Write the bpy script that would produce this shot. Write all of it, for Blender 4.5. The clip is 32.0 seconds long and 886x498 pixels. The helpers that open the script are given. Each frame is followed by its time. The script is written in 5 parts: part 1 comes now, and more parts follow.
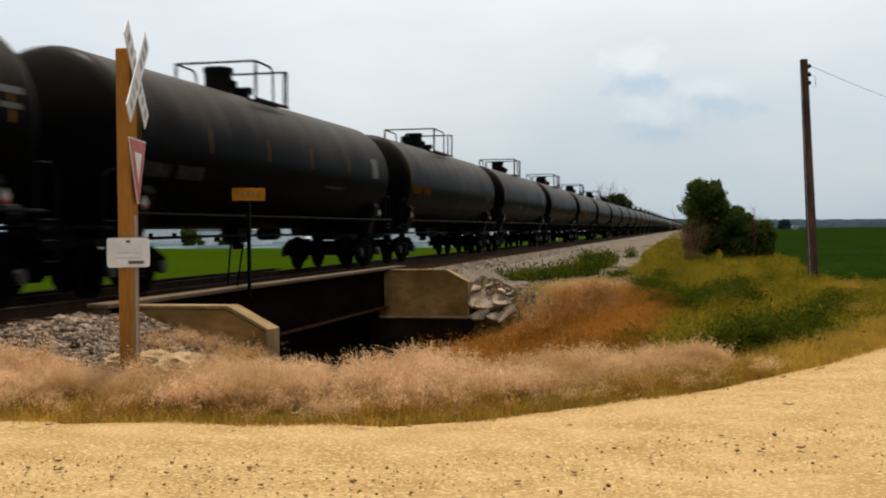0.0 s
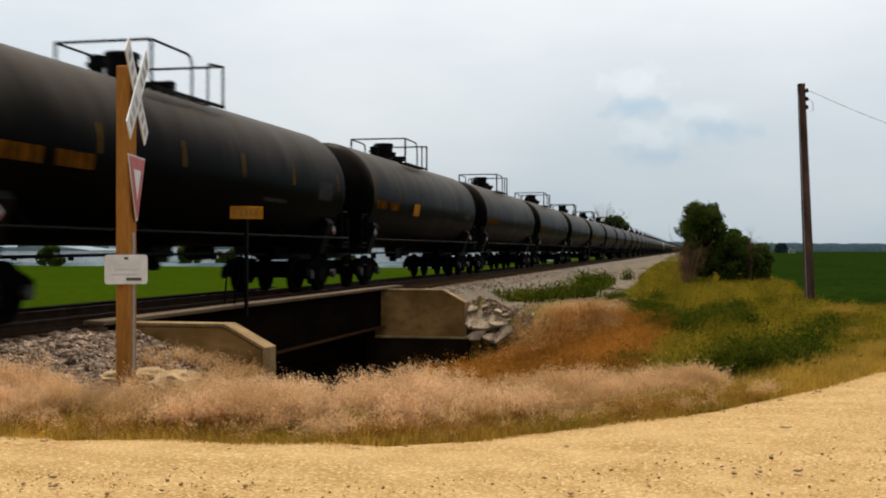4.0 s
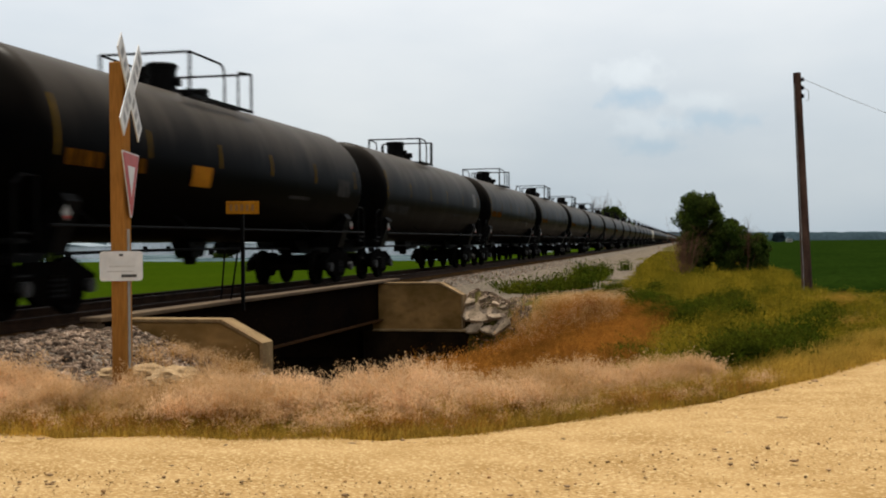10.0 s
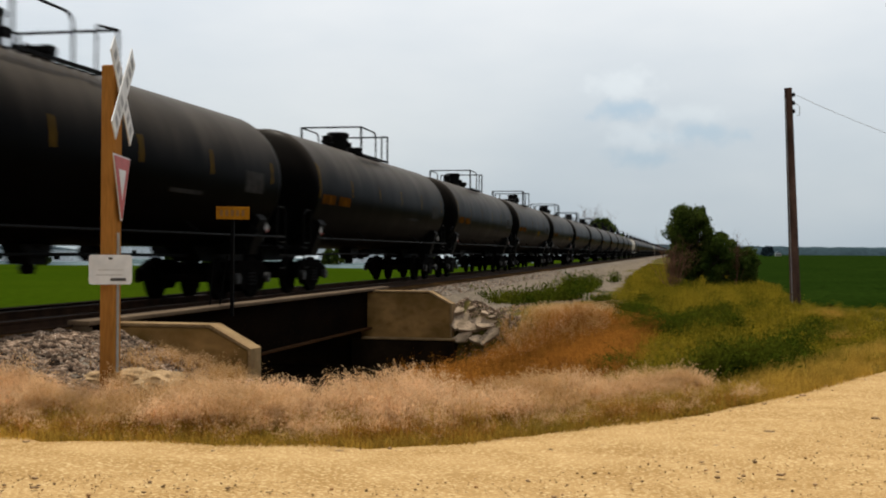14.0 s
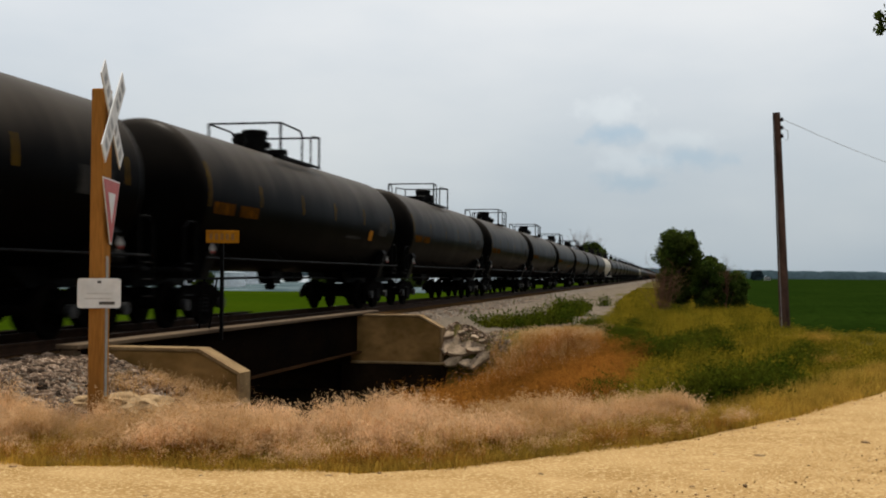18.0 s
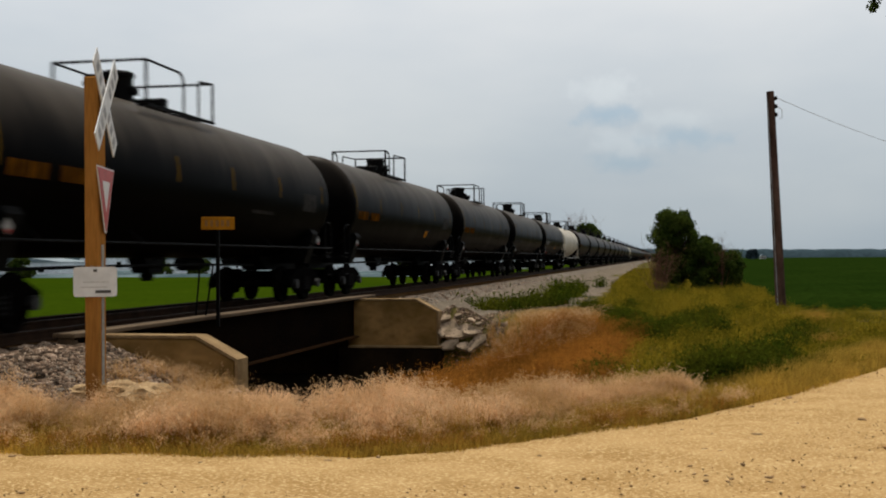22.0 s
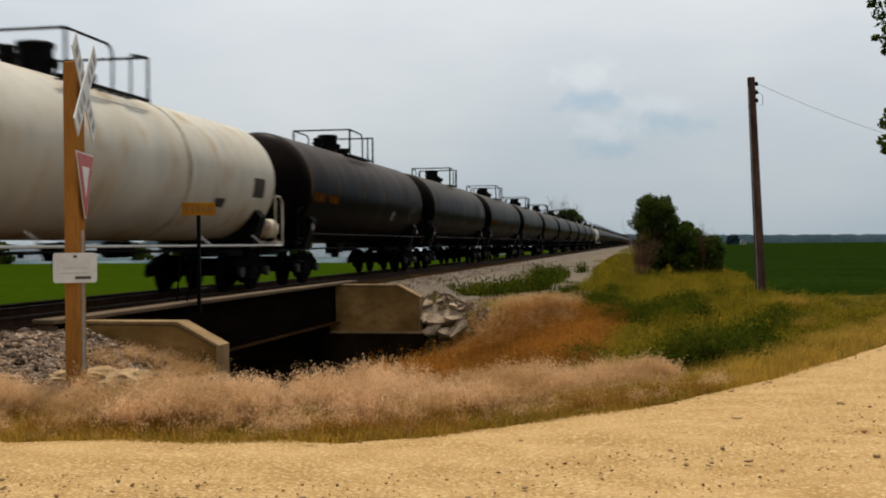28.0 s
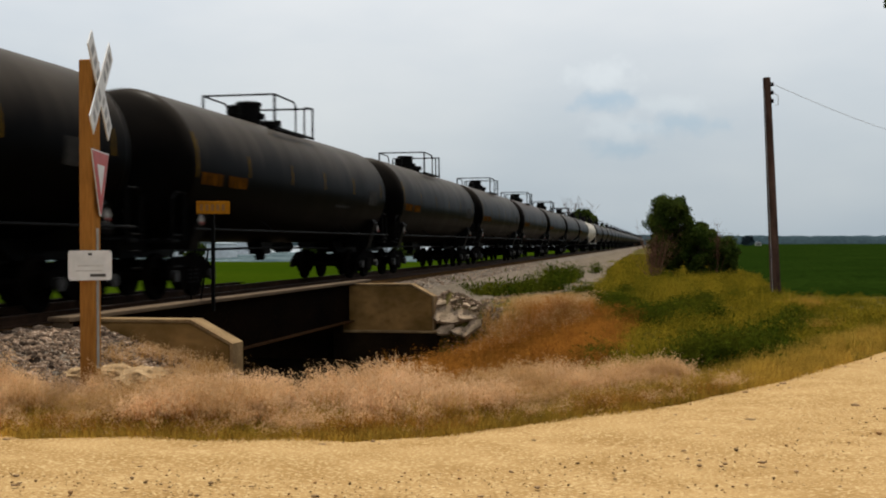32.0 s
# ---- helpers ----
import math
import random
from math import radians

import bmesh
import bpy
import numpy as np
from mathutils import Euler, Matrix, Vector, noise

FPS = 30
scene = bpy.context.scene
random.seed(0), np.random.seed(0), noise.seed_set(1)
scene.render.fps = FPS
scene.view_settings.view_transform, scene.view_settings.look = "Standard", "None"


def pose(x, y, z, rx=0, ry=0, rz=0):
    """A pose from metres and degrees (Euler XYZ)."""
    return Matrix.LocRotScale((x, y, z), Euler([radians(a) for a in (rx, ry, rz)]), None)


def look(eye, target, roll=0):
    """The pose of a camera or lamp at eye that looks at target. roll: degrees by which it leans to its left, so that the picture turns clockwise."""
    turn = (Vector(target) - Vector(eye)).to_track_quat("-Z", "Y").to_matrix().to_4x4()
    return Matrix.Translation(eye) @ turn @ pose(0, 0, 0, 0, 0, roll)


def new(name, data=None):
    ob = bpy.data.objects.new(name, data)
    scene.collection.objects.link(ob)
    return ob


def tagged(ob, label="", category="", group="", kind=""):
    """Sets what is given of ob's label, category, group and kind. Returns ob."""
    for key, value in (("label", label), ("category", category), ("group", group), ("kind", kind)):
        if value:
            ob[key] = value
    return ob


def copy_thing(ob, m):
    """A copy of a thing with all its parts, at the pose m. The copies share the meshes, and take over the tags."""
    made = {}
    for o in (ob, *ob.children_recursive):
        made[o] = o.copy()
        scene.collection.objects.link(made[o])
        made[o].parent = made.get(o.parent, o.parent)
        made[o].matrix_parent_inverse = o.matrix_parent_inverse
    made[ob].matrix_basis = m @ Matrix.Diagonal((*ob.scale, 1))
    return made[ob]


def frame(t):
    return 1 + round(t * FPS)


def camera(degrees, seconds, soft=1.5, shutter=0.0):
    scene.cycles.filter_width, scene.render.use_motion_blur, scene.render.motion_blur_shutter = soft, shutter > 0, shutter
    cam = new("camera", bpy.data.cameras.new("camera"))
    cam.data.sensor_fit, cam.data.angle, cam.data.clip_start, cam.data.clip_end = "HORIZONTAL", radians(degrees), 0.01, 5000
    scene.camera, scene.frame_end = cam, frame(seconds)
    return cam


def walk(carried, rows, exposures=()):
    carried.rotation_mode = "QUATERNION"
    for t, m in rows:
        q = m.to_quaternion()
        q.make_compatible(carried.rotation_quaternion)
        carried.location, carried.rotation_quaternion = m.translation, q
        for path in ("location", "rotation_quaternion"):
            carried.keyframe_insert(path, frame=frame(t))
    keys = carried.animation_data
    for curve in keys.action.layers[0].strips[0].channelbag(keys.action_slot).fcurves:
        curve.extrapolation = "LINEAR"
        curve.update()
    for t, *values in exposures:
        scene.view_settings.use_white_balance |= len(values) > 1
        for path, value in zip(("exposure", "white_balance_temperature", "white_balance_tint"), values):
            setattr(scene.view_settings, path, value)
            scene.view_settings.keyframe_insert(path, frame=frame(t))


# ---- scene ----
cam = camera(43.0, 32.0, soft=2.0, shutter=0.45)

# seconds, x, y, z, yaw, pitch, roll: a hand-held camera on the gravel road
PATH = [
    (0, -0.008, -0.005, 1.544, 12.60, -0.97, 0.54),
    (0.5, -0.005, -0.007, 1.551, 11.82, -1.15, 0.64),
    (1, -0.006, -0.009, 1.539, 11.80, -0.84, -0.02),
    (1.5, -0.011, -0.012, 1.553, 12.35, -0.36, 0.02),
    (2, -0.008, -0.009, 1.548, 12.01, -0.79, -0.22),
    (2.5, -0.008, -0.008, 1.543, 11.91, -0.24, 0.43),
    (4.5, -0.019, -0.017, 1.540, 12.53, 0.06, -0.11),
    (5, -0.016, -0.016, 1.548, 12.00, -0.16, 0.15),
    (5.5, -0.013, -0.010, 1.556, 12.01, 0.41, 0.70),
    (6, -0.016, -0.017, 1.543, 12.36, 0.36, 0.81),
    (6.5, -0.019, -0.019, 1.547, 12.48, 0.16, 0.87),
    (7, -0.010, -0.014, 1.543, 12.59, 0.14, 0.35),
    (7.5, 0.001, -0.003, 1.546, 12.19, -0.58, 0.79),
    (8, 0.001, -0.000, 1.542, 11.65, -0.82, 0.61),
    (8.5, 0.005, 0.002, 1.547, 11.54, -0.84, 0.67),
    (9, -0.003, -0.001, 1.549, 12.00, -0.56, 0.33),
    (9.5, 0.002, -0.002, 1.555, 12.16, -0.40, 0.39),
    (10, 0.005, -0.000, 1.550, 12.33, -0.32, 0.56),
    (10.5, 0.016, 0.008, 1.552, 12.18, -0.64, 0.56),
    (11, 0.011, 0.007, 1.547, 11.75, -0.18, 0.90),
    (11.5, 0.003, -0.001, 1.545, 11.89, -0.83, 0.64),
    (12, 0.001, -0.004, 1.549, 12.40, -0.82, -0.12),
    (12.5, 0.002, -0.000, 1.546, 12.46, -0.44, -0.33),
    (13, 0.007, 0.002, 1.549, 12.35, -0.18, -0.38),
    (13.5, 0.005, 0.002, 1.554, 12.08, 0.16, -0.42),
    (14, -0.002, -0.001, 1.549, 11.81, 0.13, -0.37),
    (14.5, 0.002, 0.001, 1.549, 11.92, 0.24, -0.62),
    (16.5, 0.003, 0.000, 1.548, 11.69, 1.34, -0.13),
    (17, 0.002, -0.000, 1.552, 11.45, 1.24, -0.31),
    (17.5, 0.001, 0.002, 1.550, 11.33, 1.34, -0.41),
    (18, -0.002, 0.001, 1.547, 11.30, 1.35, -0.40),
    (18.5, -0.008, -0.003, 1.550, 10.81, 1.73, -0.35),
    (19, -0.009, -0.003, 1.551, 10.52, 1.89, -0.28),
    (19.5, -0.012, -0.007, 1.551, 10.15, 1.79, -0.34),
    (20, -0.007, -0.000, 1.557, 10.05, 1.61, -0.35),
    (20.5, -0.007, -0.002, 1.552, 10.25, 1.28, -0.59),
    (21, -0.009, -0.006, 1.554, 10.72, 0.96, -0.36),
    (21.5, -0.003, 0.001, 1.555, 10.86, 0.68, -0.03),
    (22, -0.003, -0.000, 1.551, 11.09, 0.50, 0.41),
    (22.5, -0.007, 0.000, 1.545, 10.91, 0.63, 0.67),
    (23, 0.004, 0.008, 1.555, 10.63, 0.43, 0.71),
    (23.5, 0.003, 0.007, 1.550, 10.61, 0.57, -0.11),
    (24, 0.007, 0.009, 1.547, 10.97, 0.75, 0.22),
    (24.5, 0.011, 0.008, 1.555, 10.92, 0.63, 0.58),
    (25, 0.006, 0.007, 1.549, 10.99, 0.67, 0.54),
    (25.5, 0.004, 0.006, 1.558, 10.49, 0.41, 0.40),
    (26, 0.002, 0.001, 1.551, 10.45, 0.34, 0.05),
    (26.5, -0.002, -0.002, 1.556, 10.21, 0.22, 0.07),
    (28.5, -0.000, 0.002, 1.550, 10.19, -0.29, 0.49),
    (29, -0.004, 0.001, 1.552, 9.89, -0.16, 0.21),
    (29.5, 0.002, 0.006, 1.554, 9.93, 0.18, 0.34),
    (30, -0.002, 0.002, 1.549, 9.89, -0.00, 0.41),
    (30.5, 0.005, 0.008, 1.556, 9.76, -0.14, 0.44),
    (31, 0.002, 0.002, 1.552, 10.26, -0.12, 0.31),
    (31.5, 0.001, 0.004, 1.552, 10.69, -0.19, -0.01),
    (32, 0.001, 0.003, 1.546, 10.87, -0.25, 0.21),
]

walk(cam, [(t, pose(x, y, z, 90 + p, r, w)) for t, x, y, z, w, p, r in PATH],
     [(0.0, 0.0), (6.0, -0.05), (13.0, -0.08), (17.0, -0.2), (18.2, -0.24), (19.5, -0.38), (21.0, -0.4), (23.0, -0.27), (26.0, -0.28), (32.0, -0.2)])

# ---- light: a high, hazy sun ahead over the train and a bright veiled sky
SUN_EL, SUN_AZ = 66.0, 346.0          # degrees; azimuth from +y towards +x
world = bpy.data.worlds.new("sky")
scene.world = world
world.use_nodes = True
wn, wl = world.node_tree.nodes, world.node_tree.links
wn.clear()
w_out, w_bg = wn.new("ShaderNodeOutputWorld"), wn.new("ShaderNodeBackground")
w_sky = wn.new("ShaderNodeTexSky")
w_sky.sky_type, w_sky.sun_disc = "NISHITA", False
w_sky.sun_elevation, w_sky.sun_rotation = radians(SUN_EL), radians(SUN_AZ)
w_sky.air_density, w_sky.dust_density = 1.2, 3.0
w_tc = wn.new("ShaderNodeTexCoord")
w_map = wn.new("ShaderNodeMapping")
w_map.inputs["Scale"].default_value = (1.0, 1.0, 2.6)
w_cl = wn.new("ShaderNodeTexNoise")
w_cl.inputs["Scale"].default_value, w_cl.inputs["Detail"].default_value, w_cl.inputs["Roughness"].default_value = 2.6, 5.0, 0.5
w_ramp = wn.new("ShaderNodeValToRGB")
w_ramp.color_ramp.elements[0].position, w_ramp.color_ramp.elements[0].color = 0.30, (6.9, 7.45, 8.05, 1)
w_ramp.color_ramp.elements[1].position, w_ramp.color_ramp.elements[1].color = 0.66, (8.85, 9.0, 9.15, 1)
w_mix = wn.new("ShaderNodeMixRGB")
w_mix.inputs[0].default_value = 0.88
wl.new(w_tc.outputs["Generated"], w_map.inputs["Vector"])
wl.new(w_map.outputs["Vector"], w_cl.inputs["Vector"])
wl.new(w_cl.outputs["Fac"], w_ramp.inputs["Fac"])
wl.new(w_sky.outputs["Color"], w_mix.inputs[1])
wl.new(w_ramp.outputs["Color"], w_mix.inputs[2])
w_sep, w_gr, w_mul = wn.new("ShaderNodeSeparateXYZ"), wn.new("ShaderNodeValToRGB"), wn.new("ShaderNodeMixRGB")
w_gr.color_ramp.elements[0].position, w_gr.color_ramp.elements[0].color = 0.0, (0.66, 0.74, 0.79, 1)
w_gr.color_ramp.elements[1].position, w_gr.color_ramp.elements[1].color = 0.22, (1.175, 1.17, 1.155, 1)
w_mul.blend_type = "MULTIPLY"
w_mul.inputs[0].default_value = 1.0
wl.new(w_tc.outputs["Generated"], w_sep.inputs["Vector"])
wl.new(w_sep.outputs["Z"], w_gr.inputs["Fac"])
wl.new(w_mix.outputs["Color"], w_mul.inputs[1])
wl.new(w_gr.outputs["Color"], w_mul.inputs[2])
# a few soft summer clouds low over the field
w_div, w_flat = wn.new("ShaderNodeMath"), wn.new("ShaderNodeMath")
w_uv, w_wob, w_off = wn.new("ShaderNodeCombineXYZ"), wn.new("ShaderNodeTexNoise"), wn.new("ShaderNodeVectorMath")
for node, axis in ((w_div, "X"), (w_flat, "Z")):
    node.operation = "DIVIDE"
    wl.new(w_sep.outputs[axis], node.inputs[0])
    wl.new(w_sep.outputs["Y"], node.inputs[1])
wl.new(w_div.outputs["Value"], w_uv.inputs["X"])
wl.new(w_flat.outputs["Value"], w_uv.inputs["Y"])
w_wob.inputs["Scale"].default_value, w_wob.inputs["Detail"].default_value = 55.0, 4.0
wl.new(w_uv.outputs["Vector"], w_wob.inputs["Vector"])
cloud_colour = w_mul.outputs["Color"]
for u, v, ru, rv, tint in ((-0.050, 0.147, 0.036, 0.017, (1.13, 1.12, 1.1)), (-0.047, 0.124, 0.036, 0.012, (0.78, 0.885, 0.965)), (-0.036, 0.101, 0.040, 0.014, (1.11, 1.1, 1.085)),
                           (-0.034, 0.083, 0.038, 0.010, (0.85, 0.925, 0.975)), (0.020, 0.103, 0.046, 0.012, (0.84, 0.92, 0.975)), (0.012, 0.120, 0.040, 0.010, (1.09, 1.085, 1.07))):
    d, s, q, w2, ln, mr, mx = (wn.new("ShaderNodeVectorMath"), wn.new("ShaderNodeVectorMath"), wn.new("ShaderNodeVectorMath"), wn.new("ShaderNodeVectorMath"),
                               wn.new("ShaderNodeVectorMath"), wn.new("ShaderNodeMapRange"), wn.new("ShaderNodeMixRGB"))
    d.operation, s.operation, q.operation, w2.operation, ln.operation = "SUBTRACT", "DIVIDE", "MULTIPLY_ADD", "ADD", "LENGTH"
    d.inputs[1].default_value, s.inputs[1].default_value = (u, v, 0), (ru, rv, 1)
    wl.new(w_uv.outputs["Vector"], d.inputs[0])
    wl.new(d.outputs["Vector"], s.inputs[0])
    q.inputs[1].default_value, q.inputs[2].default_value = (1.6, 1.6, 0), (-0.8, -0.8, 0)
    wl.new(w_wob.outputs["Color"], q.inputs[0])
    wl.new(s.outputs["Vector"], w2.inputs[0])
    wl.new(q.outputs["Vector"], w2.inputs[1])
    wl.new(w2.outputs["Vector"], ln.inputs[0])
    mr.interpolation_type = "SMOOTHSTEP"
    mr.inputs["From Min"].default_value, mr.inputs["From Max"].default_value = 1.15, 0.1
    wl.new(ln.outputs["Value"], mr.inputs["Value"])
    mx.blend_type = "MULTIPLY"
    wl.new(mr.outputs["Result"], mx.inputs[0])
    wl.new(cloud_colour, mx.inputs[1])
    mx.inputs[2].default_value = (*tint, 1)
    cloud_colour = mx.outputs["Color"]
wl.new(cloud_colour, w_bg.inputs["Color"])
w_bg.inputs["Strength"].default_value = 0.1
wl.new(w_bg.outputs["Background"], w_out.inputs["Surface"])

sun_data = bpy.data.lights.new("sun", "SUN")
sun_data.energy, sun_data.angle, sun_data.color = 4.6, radians(1.5), (1.0, 0.94, 0.83)
sun = new("sun", sun_data)
_a, _e = radians(SUN_AZ), radians(SUN_EL)
sun.matrix_world = look((60 * math.sin(_a) * math.cos(_e), 60 * math.cos(_a) * math.cos(_e), 60 * math.sin(_e)), (0, 0, 0))


# ---- materials
def mat(name, c1, c2, rough=0.8, scale=4.0, fine=40.0, bump=0.3, dist=0.01, metal=0.0, spec=0.4, c3=None, third=0.62,
        island=0.0, obj=0.0, stretch=(1, 1, 1), contrast=(0.35, 0.65), translucent=0.0, soft3=0.08):
    """Two tones blended by a coarse noise, broken up by a fine one, with relief from the fine noise."""
    m = bpy.data.materials.new(name)
    m.use_nodes = True
    n, l = m.node_tree.nodes, m.node_tree.links
    b = n["Principled BSDF"]
    tc, mp = n.new("ShaderNodeTexCoord"), n.new("ShaderNodeMapping")
    mp.inputs["Scale"].default_value = stretch
    l.new(tc.outputs["Object"], mp.inputs["Vector"])
    n1, n2 = n.new("ShaderNodeTexNoise"), n.new("ShaderNodeTexNoise")
    for node, s, d in ((n1, scale, 4.0), (n2, fine, 3.0)):
        node.inputs["Scale"].default_value, node.inputs["Detail"].default_value = s, d
        l.new(mp.outputs["Vector"], node.inputs["Vector"])
    ramp = n.new("ShaderNodeValToRGB")
    ramp.color_ramp.elements[0].position, ramp.color_ramp.elements[0].color = contrast[0], (*c1, 1)
    ramp.color_ramp.elements[1].position, ramp.color_ramp.elements[1].color = contrast[1], (*c2, 1)
    l.new(n1.outputs["Fac"], ramp.inputs["Fac"])
    colour = ramp.outputs["Color"]
    if c3:
        r3, mx = n.new("ShaderNodeValToRGB"), n.new("ShaderNodeMixRGB")
        r3.color_ramp.elements[0].position, r3.color_ramp.elements[1].position = third, third + soft3
        l.new(n2.outputs["Fac"], r3.inputs["Fac"])
        l.new(r3.outputs["Color"], mx.inputs[0])
        l.new(colour, mx.inputs[1])
        mx.inputs[2].default_value = (*c3, 1)
        colour = mx.outputs["Color"]
    hsv, mr = n.new("ShaderNodeHueSaturation"), n.new("ShaderNodeMapRange")
    mr.inputs["To Min"].default_value, mr.inputs["To Max"].default_value = 0.82, 1.18
    mr.inputs["From Min"].default_value, mr.inputs["From Max"].default_value = 0.3, 0.7
    l.new(n2.outputs["Fac"], mr.inputs["Value"])
    value = mr.outputs["Result"]
    if island or obj:
        src = n.new("ShaderNodeNewGeometry") if island else n.new("ShaderNodeObjectInfo")
        r, mul = n.new("ShaderNodeMapRange"), n.new("ShaderNodeMath")
        amount = island or obj
        r.inputs["To Min"].default_value, r.inputs["To Max"].default_value = 1 - amount, 1 + amount
        l.new(src.outputs["Random Per Island" if island else "Random"], r.inputs["Value"])
        mul.operation = "MULTIPLY"
        l.new(value, mul.inputs[0])
        l.new(r.outputs["Result"], mul.inputs[1])
        value = mul.outputs["Value"]
    l.new(value, hsv.inputs["Value"])
    l.new(colour, hsv.inputs["Color"])
    l.new(hsv.outputs["Color"], b.inputs["Base Color"])
    b.inputs["Metallic"].default_value = metal
    b.inputs["Specular IOR Level"].default_value = spec
    rr = n.new("ShaderNodeMapRange")
    rr.inputs["To Min"].default_value, rr.inputs["To Max"].default_value = max(0.05, rough - 0.1), min(1, rough + 0.1)
    l.new(n1.outputs["Fac"], rr.inputs["Value"])
    l.new(rr.outputs["Result"], b.inputs["Roughness"])
    if bump:
        bp = n.new("ShaderNodeBump")
        bp.inputs["Strength"].default_value, bp.inputs["Distance"].default_value = bump, dist
        l.new(n2.outputs["Fac"], bp.inputs["Height"])
        l.new(bp.outputs["Normal"], b.inputs["Normal"])
    if translucent:
        tr, ms, out = n.new("ShaderNodeBsdfTranslucent"), n.new("ShaderNodeMixShader"), n["Material Output"]
        ms.inputs[0].default_value = translucent
        l.new(hsv.outputs["Color"], tr.inputs["Color"])
        l.new(b.outputs["BSDF"], ms.inputs[1])
        l.new(tr.outputs["BSDF"], ms.inputs[2])
        l.new(ms.outputs["Shader"], out.inputs["Surface"])
    return m


def tank_paint(name, c1, c2, lit_dust):
    """Gloss paint under a dusty tone that paints the crown lighter, as lit from above, and fades in streaks down the
    flanks.
    """
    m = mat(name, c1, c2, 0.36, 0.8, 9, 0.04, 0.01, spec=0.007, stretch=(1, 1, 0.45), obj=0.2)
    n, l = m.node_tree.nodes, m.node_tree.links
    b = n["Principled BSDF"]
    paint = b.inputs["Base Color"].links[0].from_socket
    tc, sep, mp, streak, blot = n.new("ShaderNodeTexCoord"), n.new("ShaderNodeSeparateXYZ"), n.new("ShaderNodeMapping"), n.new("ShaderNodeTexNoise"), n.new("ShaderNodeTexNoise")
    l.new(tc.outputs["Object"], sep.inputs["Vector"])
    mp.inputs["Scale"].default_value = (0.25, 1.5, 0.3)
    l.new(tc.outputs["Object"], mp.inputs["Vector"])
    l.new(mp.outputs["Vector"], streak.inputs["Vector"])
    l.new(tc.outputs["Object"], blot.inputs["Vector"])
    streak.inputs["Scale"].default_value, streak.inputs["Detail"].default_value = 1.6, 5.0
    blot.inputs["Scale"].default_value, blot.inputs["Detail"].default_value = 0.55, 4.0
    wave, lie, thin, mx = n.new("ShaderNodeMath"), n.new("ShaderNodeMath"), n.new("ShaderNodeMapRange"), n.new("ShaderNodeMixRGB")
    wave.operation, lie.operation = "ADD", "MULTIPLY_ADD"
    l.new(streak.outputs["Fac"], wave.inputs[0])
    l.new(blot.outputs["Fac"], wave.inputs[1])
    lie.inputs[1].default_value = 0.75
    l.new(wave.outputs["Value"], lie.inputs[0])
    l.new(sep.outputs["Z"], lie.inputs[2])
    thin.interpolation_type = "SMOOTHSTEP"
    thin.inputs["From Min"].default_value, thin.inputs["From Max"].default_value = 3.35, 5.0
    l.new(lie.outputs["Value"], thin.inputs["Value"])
    # the domed ends get less of it, so their shade is painted in too
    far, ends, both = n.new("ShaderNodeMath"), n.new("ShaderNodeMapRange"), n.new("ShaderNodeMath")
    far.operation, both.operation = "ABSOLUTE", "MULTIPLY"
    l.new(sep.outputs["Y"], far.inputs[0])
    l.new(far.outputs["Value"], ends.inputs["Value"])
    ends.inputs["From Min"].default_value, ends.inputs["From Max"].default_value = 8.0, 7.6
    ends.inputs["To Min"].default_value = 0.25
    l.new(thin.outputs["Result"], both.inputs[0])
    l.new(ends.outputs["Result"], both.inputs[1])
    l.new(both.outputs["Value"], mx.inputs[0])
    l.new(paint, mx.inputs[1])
    mx.inputs[2].default_value = (*lit_dust, 1)
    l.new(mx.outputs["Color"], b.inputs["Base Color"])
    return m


M_SOIL = mat("soil", (0.085, 0.065, 0.022), (0.06, 0.056, 0.013), 0.95, 0.5, 14, 0.6, 0.04, c3=(0.13, 0.1, 0.04), spec=0.0)
M_ROAD = mat("road_gravel", (0.27, 0.158, 0.057), (0.39, 0.25, 0.108), 0.95, 2.2, 48, 0.45, 0.008, c3=(0.43, 0.308, 0.152), third=0.55, stretch=(0.7, 1, 1), spec=0.02, contrast=(0.28, 0.72))
M_PEBBLE = mat("pebble", (0.3, 0.18, 0.08), (0.17, 0.1, 0.047), 0.95, 6, 60, 0.3, 0.004, island=0.6, spec=0.0)
M_ROADSTONE = mat("dark_road_stone", (0.34, 0.22, 0.115), (0.2, 0.13, 0.07), 0.95, 6, 60, 0.3, 0.004, island=0.35, spec=0.0)
M_APRON = mat("bare_gravelly_earth", (0.15, 0.12, 0.09), (0.11, 0.09, 0.068), 0.95, 0.5, 10, 0.8, 0.04, c3=(0.19, 0.15, 0.11), third=0.6, spec=0.0)
M_BALLAST = mat("ballast", (0.11, 0.088, 0.068), (0.16, 0.13, 0.1), 0.95, 0.6, 22, 0.9, 0.04, c3=(0.05, 0.04, 0.03), third=0.55, spec=0.05)
M_STONE = mat("ballast_stone", (0.095, 0.06, 0.04), (0.2, 0.138, 0.095), 0.9, 9, 70, 0.4, 0.006, island=0.8, spec=0.02, c3=(0.5, 0.42, 0.33), third=0.6)
M_SLAB = mat("broken_concrete", (0.34, 0.25, 0.17), (0.15, 0.11, 0.07), 0.9, 3, 14, 0.6, 0.02, c3=(0.07, 0.052, 0.035), third=0.6, obj=0.35, spec=0.05)
M_CONCRETE = mat("weathered_concrete", (0.28, 0.16, 0.058), (0.1, 0.058, 0.017), 0.94, 1.1, 2.6, 0.3, 0.01, c3=(0.095, 0.054, 0.014), third=0.46, soft3=0.3, spec=0.02, obj=0.12, stretch=(1, 1, 1.4), contrast=(0.33, 0.66))
